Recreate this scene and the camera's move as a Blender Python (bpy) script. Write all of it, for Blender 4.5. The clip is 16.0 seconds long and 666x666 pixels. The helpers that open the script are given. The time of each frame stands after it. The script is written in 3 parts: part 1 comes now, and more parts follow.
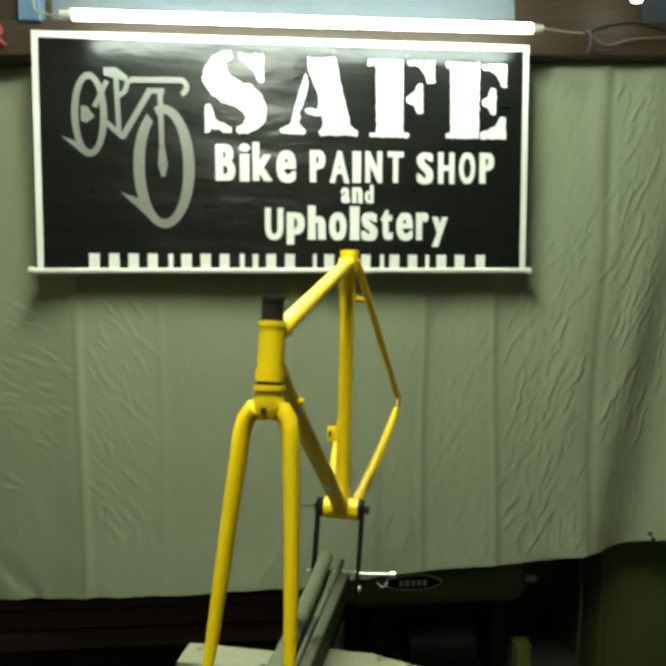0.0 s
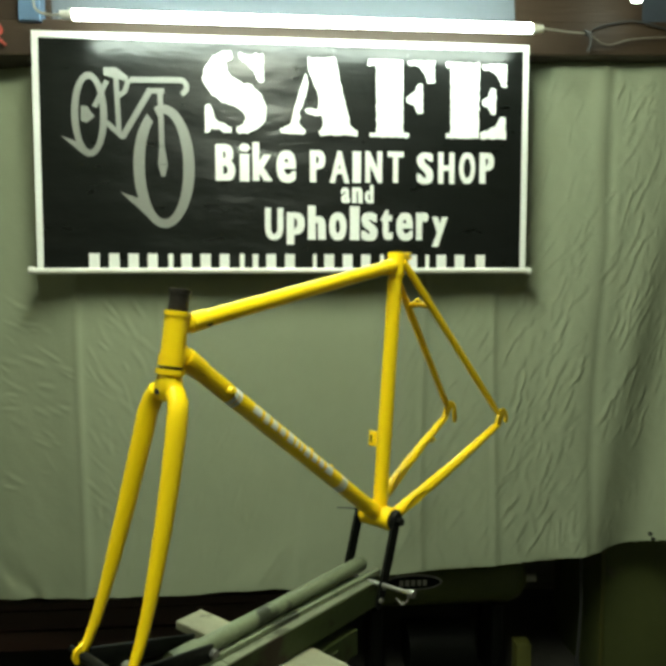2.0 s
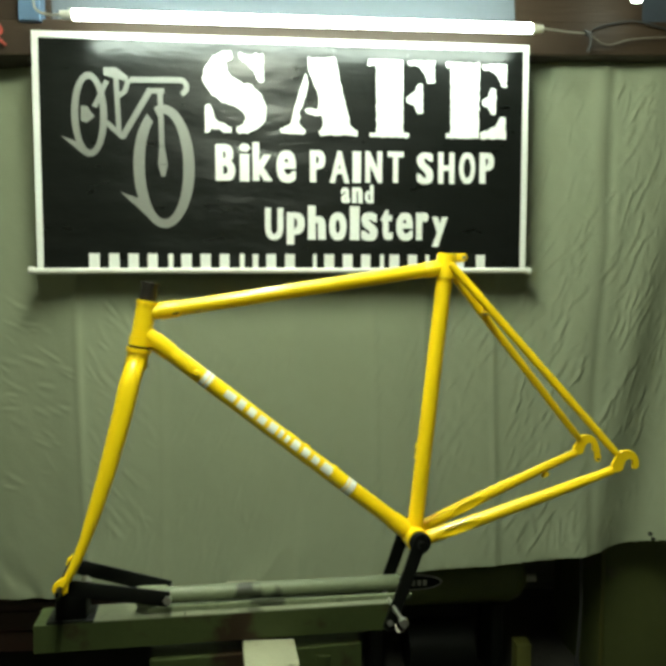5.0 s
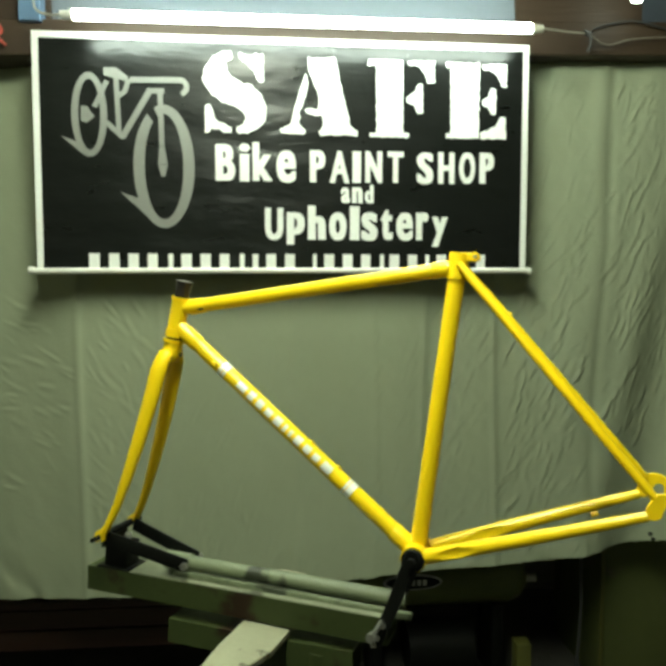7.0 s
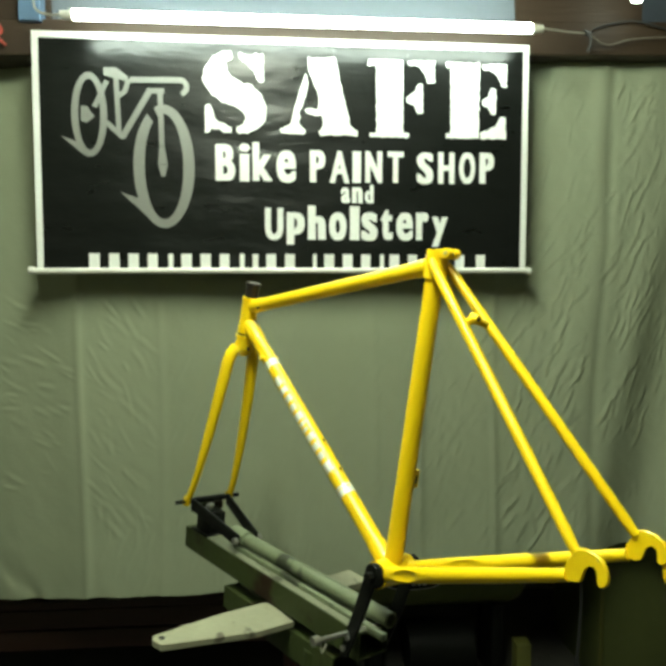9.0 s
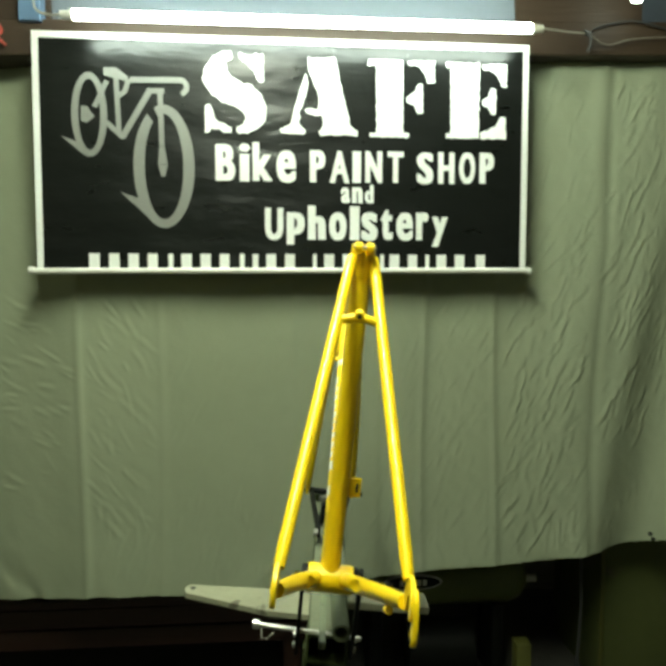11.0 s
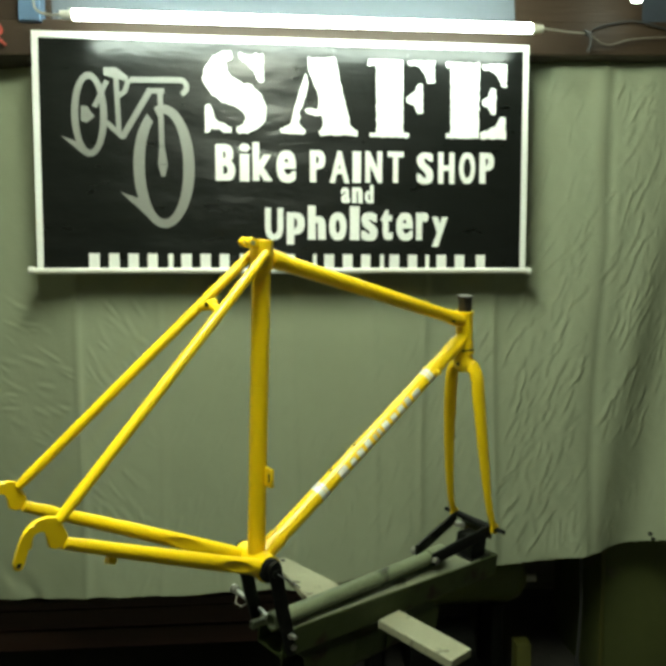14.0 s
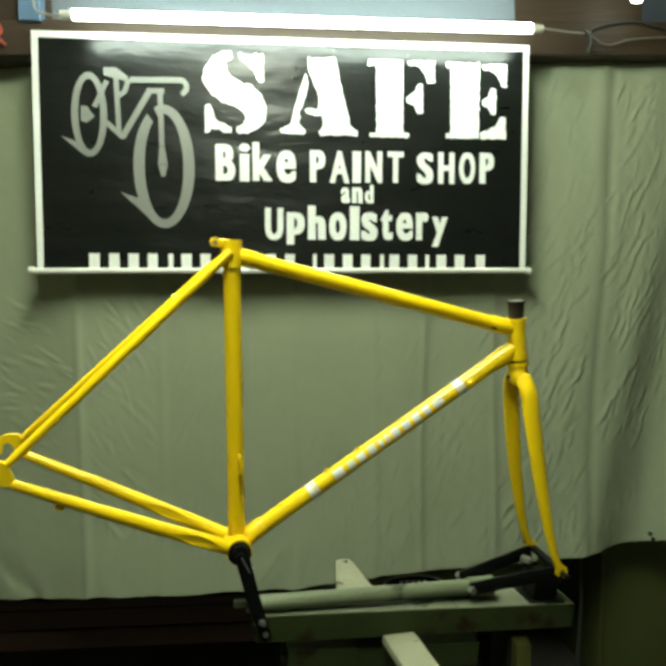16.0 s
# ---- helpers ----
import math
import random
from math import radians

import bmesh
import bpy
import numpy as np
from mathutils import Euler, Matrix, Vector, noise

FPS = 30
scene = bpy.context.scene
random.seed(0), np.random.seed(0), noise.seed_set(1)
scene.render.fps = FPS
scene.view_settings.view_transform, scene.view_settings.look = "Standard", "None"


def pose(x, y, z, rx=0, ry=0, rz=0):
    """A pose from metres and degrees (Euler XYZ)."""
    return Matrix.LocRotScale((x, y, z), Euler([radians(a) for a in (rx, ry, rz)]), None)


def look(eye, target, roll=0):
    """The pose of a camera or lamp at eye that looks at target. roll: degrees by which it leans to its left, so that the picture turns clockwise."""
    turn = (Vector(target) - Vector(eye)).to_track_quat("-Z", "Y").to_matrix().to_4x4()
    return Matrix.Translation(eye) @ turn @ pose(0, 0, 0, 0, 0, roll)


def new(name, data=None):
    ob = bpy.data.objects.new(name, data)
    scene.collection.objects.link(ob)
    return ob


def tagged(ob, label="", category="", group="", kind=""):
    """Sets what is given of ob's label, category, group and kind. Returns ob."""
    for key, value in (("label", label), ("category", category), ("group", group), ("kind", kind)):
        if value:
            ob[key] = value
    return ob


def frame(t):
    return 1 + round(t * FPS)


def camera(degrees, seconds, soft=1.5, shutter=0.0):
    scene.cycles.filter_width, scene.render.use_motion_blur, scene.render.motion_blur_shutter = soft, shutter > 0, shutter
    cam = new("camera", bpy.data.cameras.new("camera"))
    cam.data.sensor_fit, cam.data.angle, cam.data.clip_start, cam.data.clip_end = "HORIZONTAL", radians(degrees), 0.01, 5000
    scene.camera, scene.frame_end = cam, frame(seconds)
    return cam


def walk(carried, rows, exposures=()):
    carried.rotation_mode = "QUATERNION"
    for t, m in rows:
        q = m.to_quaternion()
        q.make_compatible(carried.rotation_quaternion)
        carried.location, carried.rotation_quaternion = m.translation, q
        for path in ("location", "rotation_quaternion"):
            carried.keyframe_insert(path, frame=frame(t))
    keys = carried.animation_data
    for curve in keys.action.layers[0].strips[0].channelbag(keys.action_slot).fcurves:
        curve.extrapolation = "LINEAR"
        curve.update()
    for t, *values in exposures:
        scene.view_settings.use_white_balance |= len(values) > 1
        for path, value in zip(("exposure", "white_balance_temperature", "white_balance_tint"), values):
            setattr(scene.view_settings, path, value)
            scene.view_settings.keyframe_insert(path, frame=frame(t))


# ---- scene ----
from mathutils.geometry import tessellate_polygon


# ---- camera: it stands still ----
EYE = (-0.0916, -1.1984, 1.4415)
cam = camera(51.08, 16.0, soft=4.0)
walk(cam, [(0.0, look(EYE, (-0.00607, -0.20438, 1.37363), 0.03)), (16.0, look(EYE, (-0.00607, -0.20438, 1.37363), 0.03))],
     exposures=[(0.0, 0.5), (16.0, 0.5)])

# ---- world and light ----
world = bpy.data.worlds.new("night")
world.use_nodes = True
world.node_tree.nodes["Background"].inputs[0].default_value = (0.010, 0.012, 0.010, 1)
world.node_tree.nodes["Background"].inputs[1].default_value = 0.3
scene.world = world
TUBE_GLOW = 40.0
SHOP_GLOW = 345.0
BULB_GLOW = 14.0
TUBE_COLOUR = (0.84, 1.0, 0.86, 1)
SHOP_COLOUR = (0.895, 1.0, 0.78, 1)

# how far the stand has turned, in degrees
TURN = [(0.0, -101.32), (0.5, -107.74), (1.0, -114.17), (1.5, -122.35), (2.0, -129.97), (2.5, -135.72), (3.0, -142.84), (3.5, -149.99), (4.0, -155.72), (4.5, -162.54), (5.0, -169.81), (5.5, -177.26), (6.0, -184.63), (6.5, -191.65), (7.0, -197.97), (7.5, -205.20), (8.0, -213.46), (8.5, -221.63), (9.0, -230.75), (9.5, -240.69), (10.0, -250.72), (10.5, -260.47), (11.0, -269.50), (11.5, -277.44), (12.0, -284.18), (12.5, -291.17), (13.0, -299.20), (13.5, -307.86), (14.0, -316.50), (14.5, -323.04), (15.0, -329.51), (15.5, -337.36), (16.0, -344.74)]

AXIS = Matrix(((0.99385, 0.09787, 0.05194, 0.00125), (-0.09634, 0.99486, -0.03110, -0.00693), (-0.05472, 0.02591, 0.99816, 1.00000), (0, 0, 0, 1)))
SEAT = Matrix.Translation((-0.1589, -0.0057, 0.0)) @ Matrix.Rotation(radians(2.39), 4, "X")


def turned(angle):
    """The pose of what stands on the turning stand; its origin is the middle of the bottom bracket."""
    return AXIS @ Matrix.Rotation(radians(angle), 4, "Z") @ SEAT


# ---- materials ----
def material(name, colour, rough=0.5, metal=0.0, vary=0.15, scale=8.0, bump=0.0, bump_scale=60.0, bump_detail=8.0, spec=0.5, second=None, coat=0.0, spots=None, glow=0.0, glow_colour=None, stretch=(1, 1, 1)):
    """A procedural surface: a base colour varied at two scales, roughness varied with it, and a fine relief."""
    m = bpy.data.materials.new(name)
    m.use_nodes = True
    nt = m.node_tree
    b = nt.nodes["Principled BSDF"]
    co = nt.nodes.new("ShaderNodeTexCoord")
    mp = nt.nodes.new("ShaderNodeMapping")
    mp.inputs["Scale"].default_value = stretch
    nt.links.new(co.outputs["Object"], mp.inputs["Vector"])

    def noise_node(sc, detail=4.0):
        n = nt.nodes.new("ShaderNodeTexNoise")
        n.inputs["Scale"].default_value, n.inputs["Detail"].default_value = sc, detail
        nt.links.new(mp.outputs["Vector"], n.inputs["Vector"])
        return n.outputs["Fac"]

    def mix(fac, a, c):
        x = nt.nodes.new("ShaderNodeMix")
        x.data_type = "RGBA"
        nt.links.new(fac, x.inputs[0])
        for i, v in ((6, a), (7, c)):
            if isinstance(v, tuple):
                x.inputs[i].default_value = (*v[:3], 1)
            else:
                nt.links.new(v, x.inputs[i])
        return x.outputs[2]

    dark = tuple(c * (1 - vary) for c in colour)
    light = tuple(min(1.0, c * (1 + vary)) for c in (second or colour))
    col = mix(noise_node(scale), dark, light)
    fine = mix(noise_node(scale * 9, 6.0), tuple(c * (1 - vary * 0.6) for c in colour), light)
    half = nt.nodes.new("ShaderNodeMix")
    half.data_type = "RGBA"
    half.inputs[0].default_value = 0.4
    nt.links.new(col, half.inputs[6])
    nt.links.new(fine, half.inputs[7])
    col = half.outputs[2]
    if spots:
        ramp = nt.nodes.new("ShaderNodeValToRGB")
        ramp.color_ramp.elements[0].position, ramp.color_ramp.elements[1].position = spots[1], spots[1] + 0.08
        nt.links.new(noise_node(spots[2], 5.0), ramp.inputs[0])
        col = mix(ramp.outputs[0], col, spots[0])
    nt.links.new(col, b.inputs["Base Color"])
    rr = nt.nodes.new("ShaderNodeMapRange")
    rr.inputs["To Min"].default_value, rr.inputs["To Max"].default_value = max(0.03, rough - 0.08), min(1, rough + 0.08)
    nt.links.new(noise_node(scale * 4), rr.inputs["Value"])
    nt.links.new(rr.outputs[0], b.inputs["Roughness"])
    b.inputs["Metallic"].default_value = metal
    b.inputs["Specular IOR Level"].default_value = spec
    b.inputs["Coat Weight"].default_value = coat
    b.inputs["Coat Roughness"].default_value = 0.12
    if bump:
        bp = nt.nodes.new("ShaderNodeBump")
        bp.inputs["Strength"].default_value, bp.inputs["Distance"].default_value = bump, 0.01
        nt.links.new(noise_node(bump_scale, bump_detail), bp.inputs["Height"])
        nt.links.new(bp.outputs[0], b.inputs["Normal"])
    if glow:
        b.inputs["Emission Color"].default_value = glow_colour or TUBE_COLOUR
        b.inputs["Emission Strength"].default_value = glow
    return m


YELLOW = material("yellow_gloss_paint", (0.95, 0.64, 0.004), 0.34, vary=0.05, scale=14, coat=0.25, bump=0.02, bump_scale=25)
DECAL = material("white_decal", (0.80, 0.80, 0.70), 0.35, vary=0.05, coat=0.3)
HOLE = material("dark_hole", (0.02, 0.02, 0.015), 0.8)
STEERER = material("dark_threaded_steel", (0.035, 0.03, 0.025), 0.35, metal=0.5, vary=0.4, scale=40, bump=0.2, bump_scale=200)
BLACK = material("black_painted_steel", (0.005, 0.0055, 0.0045), 0.45, spec=0.16, vary=0.4, scale=20, bump=0.1, bump_scale=80)
STEEL = material("worn_bright_steel", (0.52, 0.52, 0.47), 0.3, metal=0.9, vary=0.3, scale=30)
GREENPAINT = material("dusty_green_painted_steel", (0.036, 0.048, 0.014), 0.55, spec=0.3, vary=0.45, scale=9, bump=0.12, bump_scale=60,
                      spots=((0.022, 0.012, 0.005), 0.54, 11.0))
DUSTY = material("dusty_pale_pipe", (0.14, 0.165, 0.095), 0.5, vary=0.4, scale=12, bump=0.15, bump_scale=90, spots=((0.025, 0.03, 0.015), 0.54, 14.0))
PLANK = material("dusty_pale_bar", (0.25, 0.25, 0.165), 0.7, vary=0.35, scale=14, bump=0.2, bump_scale=70, spots=((0.09, 0.08, 0.05), 0.62, 26.0))
DUST = material("thick_grey_dust", (0.15, 0.165, 0.105), 0.9, vary=0.4, scale=11, bump=0.2, bump_scale=80, spots=((0.055, 0.06, 0.035), 0.58, 12.0))
DULLCABLE = material("dull_grey_cable", (0.16, 0.145, 0.115), 0.5)
CLOTH = material("grey_green_canvas", (0.275, 0.312, 0.205), 0.85, vary=0.07, scale=2.0, bump=0.07, bump_scale=70, second=(0.31, 0.34, 0.23))
VINYL = material("black_banner_vinyl", (0.006, 0.007, 0.006), 0.30, spec=0.34, vary=0.15, scale=5, bump=1.0, bump_scale=6.5, bump_detail=3.5, stretch=(0.6, 1, 1.5))
PRINT = material("white_banner_print", (0.80, 0.82, 0.78), 0.32, vary=0.04, scale=5, bump=0.06, bump_scale=9)
SILVER = material("grey_banner_print", (0.20, 0.205, 0.185), 0.38, vary=0.08, scale=12, bump=0.06, bump_scale=9)
ROD = material("white_plastic_pipe", (0.72, 0.72, 0.65), 0.4, vary=0.08)
WOOD = material("brown_stained_wood", (0.034, 0.019, 0.0085), 0.6, vary=0.4, scale=6, bump=0.25, bump_scale=40, stretch=(0.25, 2, 3))
DARKWOOD = material("dark_red_brown_wood", (0.036, 0.013, 0.007), 0.55, vary=0.4, scale=6, bump=0.2, bump_scale=40, stretch=(0.25, 2, 3))
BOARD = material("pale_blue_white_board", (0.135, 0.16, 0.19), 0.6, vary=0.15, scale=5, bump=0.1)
# blue-grey board; part of its tone stands in for glare from the bulb
GLAREBOARD = material("glare_tinted_blue_grey_board", (0.045, 0.055, 0.07), 0.6, vary=0.35, scale=5, bump=0.1)
BLUE = material("sky_blue_paint", (0.12, 0.21, 0.34), 0.5, vary=0.12)
CABLE = material("pale_cable", (0.52, 0.50, 0.42), 0.5)
DARKCABLE = material("dark_cable", (0.03, 0.03, 0.03), 0.5)
RED = material("red_cable", (0.45, 0.06, 0.04), 0.5)
TUBE = material("glowing_tube", (0.9, 0.95, 0.9), 0.3, glow=TUBE_GLOW)
BULB = material("glowing_bulb", (0.9, 0.95, 0.9), 0.3, glow=BULB_GLOW)
SHOP_TUBE = material("glowing_shop_tube", (0.9, 0.95, 0.9), 0.3, glow=SHOP_GLOW, glow_colour=SHOP_COLOUR)
TANKGREEN = material("dull_green_tank_paint", (0.085, 0.10, 0.02), 0.45, vary=0.3, scale=9, bump=0.06)
PARTITION = material("olive_board", (0.065, 0.075, 0.018), 0.7, vary=0.3, scale=4, bump=0.1, spots=((0.08, 0.075, 0.04), 0.62, 6.0))
CONCRETE = material("worn_concrete", (0.05, 0.047, 0.04), 0.85, vary=0.3, scale=3, bump=0.3, bump_scale=30)
PLASTER = material("grimy_plaster", (0.20, 0.195, 0.15), 0.85, vary=0.2, scale=2, bump=0.15, bump_scale=20)
YELLOWBOX = material("faded_yellow_tin", (0.07, 0.07, 0.012), 0.6, vary=0.3, scale=12)


# ---- mesh helpers ----
def part(name, bm, mat, parent=None, label="", smooth=True):
    """Links a bmesh as one mesh object under a thing or a part."""
    me = bpy.data.meshes.new(name)
    bmesh.ops.recalc_face_normals(bm, faces=bm.faces[:])
    for f in bm.faces:
        f.smooth = smooth
    bm.to_mesh(me)
    bm.free()
    if smooth:
        me.set_sharp_from_angle(angle=radians(38))
    me.materials.append(mat)
    ob = new(name, me)
    if parent:
        ob.parent = parent
    if label:
        ob["label"] = label
    return ob


def box(size, at=(0, 0, 0), m=None, bevel=0.002, bm=None):
    bm = bm or bmesh.new()
    made = bmesh.ops.create_cube(bm, size=1.0, matrix=Matrix.Translation(at) @ (m or Matrix()) @ Matrix.Diagonal((*size, 1)))
    if bevel:
        edges = list({e for v in made["verts"] for e in v.link_edges})
        bmesh.ops.bevel(bm, geom=edges, offset=bevel, segments=2, profile=0.5, affect="EDGES")
    return bm


def sweep(points, radii, seg=18, bm=None, side=None, caps=True):
    """A tube along points. radii: one number, or for each point a number or (along the side vector, across it)."""
    bm = bm or bmesh.new()
    pts = [Vector(p) for p in points]
    rings = []
    for i, p in enumerate(pts):
        d = (pts[min(i + 1, len(pts) - 1)] - pts[max(i - 1, 0)]).normalized()
        a = Vector(side) if side else (Vector((0, 1, 0)) if abs(d.y) < 0.9 else Vector((1, 0, 0)))
        u = (a - d * a.dot(d)).normalized()
        v = d.cross(u)
        r = radii[i] if isinstance(radii, (list, tuple)) else radii
        ru, rv = r if isinstance(r, tuple) else (r, r)
        rings.append([bm.verts.new(p + u * (ru * math.cos(2 * math.pi * k / seg)) + v * (rv * math.sin(2 * math.pi * k / seg))) for k in range(seg)])
    for a, b in zip(rings, rings[1:]):
        for k in range(seg):
            bm.faces.new((a[k], a[(k + 1) % seg], b[(k + 1) % seg], b[k]))
    if caps:
        bm.faces.new(rings[0][::-1])
        bm.faces.new(rings[-1])
    return bm


def ring(a, b, outer, inner, seg=24):
    """A hollow sleeve from a to b."""
    bm = bmesh.new()
    a, b = Vector(a), Vector(b)
    d = (b - a).normalized()
    s = Vector((0, 1, 0)) if abs(d.y) < 0.9 else Vector((1, 0, 0))
    u = (s - d * s.dot(d)).normalized()
    v = d.cross(u)
    loops = []
    for p, r in ((a, inner), (a, outer), (b, outer), (b, inner)):
        loops.append([bm.verts.new(p + r * (u * math.cos(2 * math.pi * k / seg) + v * math.sin(2 * math.pi * k / seg))) for k in range(seg)])
    for i in range(4):
        p, q = loops[i], loops[(i + 1) % 4]
        for k in range(seg):
            bm.faces.new((p[k], p[(k + 1) % seg], q[(k + 1) % seg], q[k]))
    return bm


def plate(outline, thick, m=None, bevel=0.0):
    """A flat plate from an outline in x and z, thick along y."""
    bm = bmesh.new()
    m = m or Matrix()
    front = [bm.verts.new(m @ Vector((x, -thick / 2, z))) for x, z in outline]
    back = [bm.verts.new(m @ Vector((x, thick / 2, z))) for x, z in outline]
    n = len(outline)
    bm.faces.new(front)
    bm.faces.new(back[::-1])
    for k in range(n):
        bm.faces.new((front[k], back[k], back[(k + 1) % n], front[(k + 1) % n]))
    if bevel:
        bmesh.ops.bevel(bm, geom=bm.edges[:], offset=bevel, segments=1, affect="EDGES")
    bmesh.ops.triangulate(bm, faces=[f for f in bm.faces if len(f.verts) > 4])
    return bm


def thing(name, label, category, group="", kind="", at=None):
    ob = tagged(new(name), label, category, group, kind)
    if at:
        ob.matrix_world = at
    return ob


def lerp(a, b, t):
    return tuple(x + (y - x) * t for x, y in zip(a, b))


# ---- the shell of the room ----
def structure(name, bm, mat, label, smooth=False):
    return tagged(part(name, bm, mat, None, label, smooth), kind="structure", category=name.split("_")[0])


structure("floor", box((4.8, 5.4, 0.1), (0.2, -0.7, -0.05), bevel=0), CONCRETE, "worn grey concrete workshop floor in shade")
structure("wall_north", box((4.8, 0.12, 2.9), (0.2, 2.0, 1.45), bevel=0), PLASTER, "grimy plaster wall behind the hanging canvas")
structure("wall_south", box((4.8, 0.12, 2.9), (0.2, -3.4, 1.45), bevel=0), PLASTER, "grimy plaster wall of the workshop")
structure("wall_west", box((0.12, 5.4, 2.9), (-2.2, -0.7, 1.45), bevel=0), PLASTER, "grimy plaster side wall of the workshop")
structure("wall_east", box((0.12, 5.4, 2.9), (2.6, -0.7, 1.45), bevel=0), PLASTER, "grimy plaster side wall of the workshop")
structure("ceiling", box((4.8, 5.4, 0.1), (0.2, -0.7, 2.92), bevel=0), WOOD, "dark wooden workshop ceiling")

# brown beam from which the canvas hangs, sloping slightly
BEAM_TILT = Matrix.Rotation(radians(-1.55), 4, "Y")
structure("wall_beam", box((3.6, 0.17, 0.10), (0.12, 0.967, 2.164), BEAM_TILT, 0.004), WOOD, "brown stained wooden beam above the canvas")
structure("wall_board_right", box((0.40, 0.03, 0.6), (0.835, 0.925, 2.50), BEAM_TILT, 0.003), WOOD, "brown wooden boards above the beam")
structure("wall_board_left", box((0.95, 0.03, 0.6), (-1.20, 0.925, 2.44), BEAM_TILT, 0.003), WOOD, "brown wooden boards above the beam")
structure("wall_panel", box((1.36, 0.02, 0.6), (-0.045, 0.925, 2.50), BEAM_TILT, 0.002), BOARD, "pale blue-white board behind the fluorescent tube")
structure("wall_panel_right", box((0.90, 0.02, 0.6), (1.487, 0.925, 2.50), BEAM_TILT, 0.002), GLAREBOARD, "blue-grey board above the beam, tinted in part for glare from the bulb")
structure("wall_post", box((0.06, 0.05, 0.5), (-0.765, 0.89, 2.43), None, 0.003), BLUE, "sky blue painted post at the beam")


# ---- hanging canvas ----
def hem(x):
    pts = [(-2.0, 0.35), (-0.9, 0.470), (-0.645, 0.494), (-0.37, 0.488), (-0.02, 0.499), (0.24, 0.529), (0.65, 0.552), (0.90, 0.574), (1.16, 0.603), (1.6, 0.63)]
    for (a, za), (b, zb) in zip(pts, pts[1:]):
        if x <= b:
            return za + (zb - za) * (x - a) / (b - a)
    return pts[-1][1]


def fold(x, z):
    """How far the canvas stands out towards the room."""
    y = 0.005 * math.sin(x * 9.0 + 0.6 * math.sin(z * 2.1)) + 0.003 * math.sin(x * 21 + 1.3 + z * 0.7)
    for s, a in ((-0.662, 0.006), (-0.430, 0.0022), (-0.025, 0.0025), (0.217, 0.002), (0.375, 0.0045), (0.600, 0.005)):      # ironed creases
        s += 0.008 * math.sin(z * 4.0 + s * 20)
        y += a * math.exp(-((x - s) / 0.012) ** 2) - 0.7 * a * math.tanh((x - s) / 0.02) * math.exp(-((x - s) / 0.10) ** 2)
    c = noise.noise(Vector((x * 7 + z * 2.2, z * 5.0 - x * 1.5, 3.1)))
    y += 0.0030 * c + 0.0007 * noise.noise(Vector((x * 26 + z * 9, z * 19, 8.0)))
    w = max(0.0, min(1.0, (x - 0.45) / 0.4))                   # slanting pulls towards the upper corner
    s = x - 0.30 * (z - 1.3)
    y += w * (0.0022 * math.sin(s * 15 + 0.8) + 0.0012 * math.sin(s * 37 + 2.0 * c))
    k1 = x - (1.115 + 0.17 * (z - 0.82))                        # two folds running down near the free edge
    deep = max(0.0, min(1.0, (1.85 - z) / 0.7))
    y -= deep * (0.050 * math.exp(-(k1 / 0.095) ** 2) - 0.008 * math.exp(-((k1 + 0.15) / 0.06) ** 2))
    k2 = x - (0.915 + 0.055 * max(0.0, z - 1.27) + 0.010 * math.sin(z * 5.3))
    y += (0.55 + 0.45 * math.sin(z * 3.1 + 1.0)) * 0.0060 * math.exp(-((k2 + 0.026) / 0.030) ** 2) - 0.0035 * math.exp(-((k2 - 0.012) / 0.016) ** 2)
    y -= 0.25 * max(0.0, -0.662 - x)                           # beyond the first crease it falls back
    low = max(0.0, 1 - (z - hem(x)) / 0.25)
    return y + low * 0.003 * math.sin(x * 31 + 5 * c)


# where the small wrinkles lie: across, up, how many, their slant in degrees and how high they stand
WRINKLED = ((0.62, 0.88, 0.60, 1.60, 190, 60, 1.1), (0.64, 0.90, 1.60, 2.05, 40, 62, 0.7), (0.95, 1.19, 0.95, 2.05, 130, 64, 1.1), (0.39, 0.58, 0.62, 1.40, 90, 58, 0.7),
            (0.20, 0.37, 0.60, 1.30, 50, 56, 0.55), (-0.64, -0.46, 0.70, 1.38, 60, 126, 0.8), (-0.92, -0.70, 0.80, 1.40, 36, 160, 0.8), (-0.42, 0.18, 0.55, 1.25, 110, 60, 0.45),
            (-0.64, 1.15, 0.50, 0.80, 140, 76, 0.55))


def wrinkles(gx, gz):
    """Short slanting wrinkles, scattered over the stretches above."""
    rnd = random.Random(11)
    out = np.zeros_like(gx)
    for xa, xb, za, zb, count, slant, high in WRINKLED:
        for _ in range(count):
            cx, cz = rnd.uniform(xa, xb), rnd.uniform(za, zb)
            turn = radians(slant + rnd.gauss(0, 11))
            wide, long_, up = rnd.uniform(0.0045, 0.009), rnd.uniform(0.02, 0.065), high * rnd.triangular(0.0006, 0.0032, 0.0010)
            near = (np.abs(gx - cx) < long_ + 0.04) & (np.abs(gz - cz) < long_ + 0.04)
            dx, dz = gx[near] - cx, gz[near] - cz
            u, v = dx * math.cos(turn) + dz * math.sin(turn), dz * math.cos(turn) - dx * math.sin(turn)
            v = v + rnd.uniform(-2.5, 2.5) * u * u
            out[near] += up * np.clip(1 - (u / long_) ** 2, 0, 1) ** 1.5 * (np.exp(-(v / wide) ** 2) - 0.55 * np.exp(-((v + 1.7 * wide) / wide) ** 2))
    return out


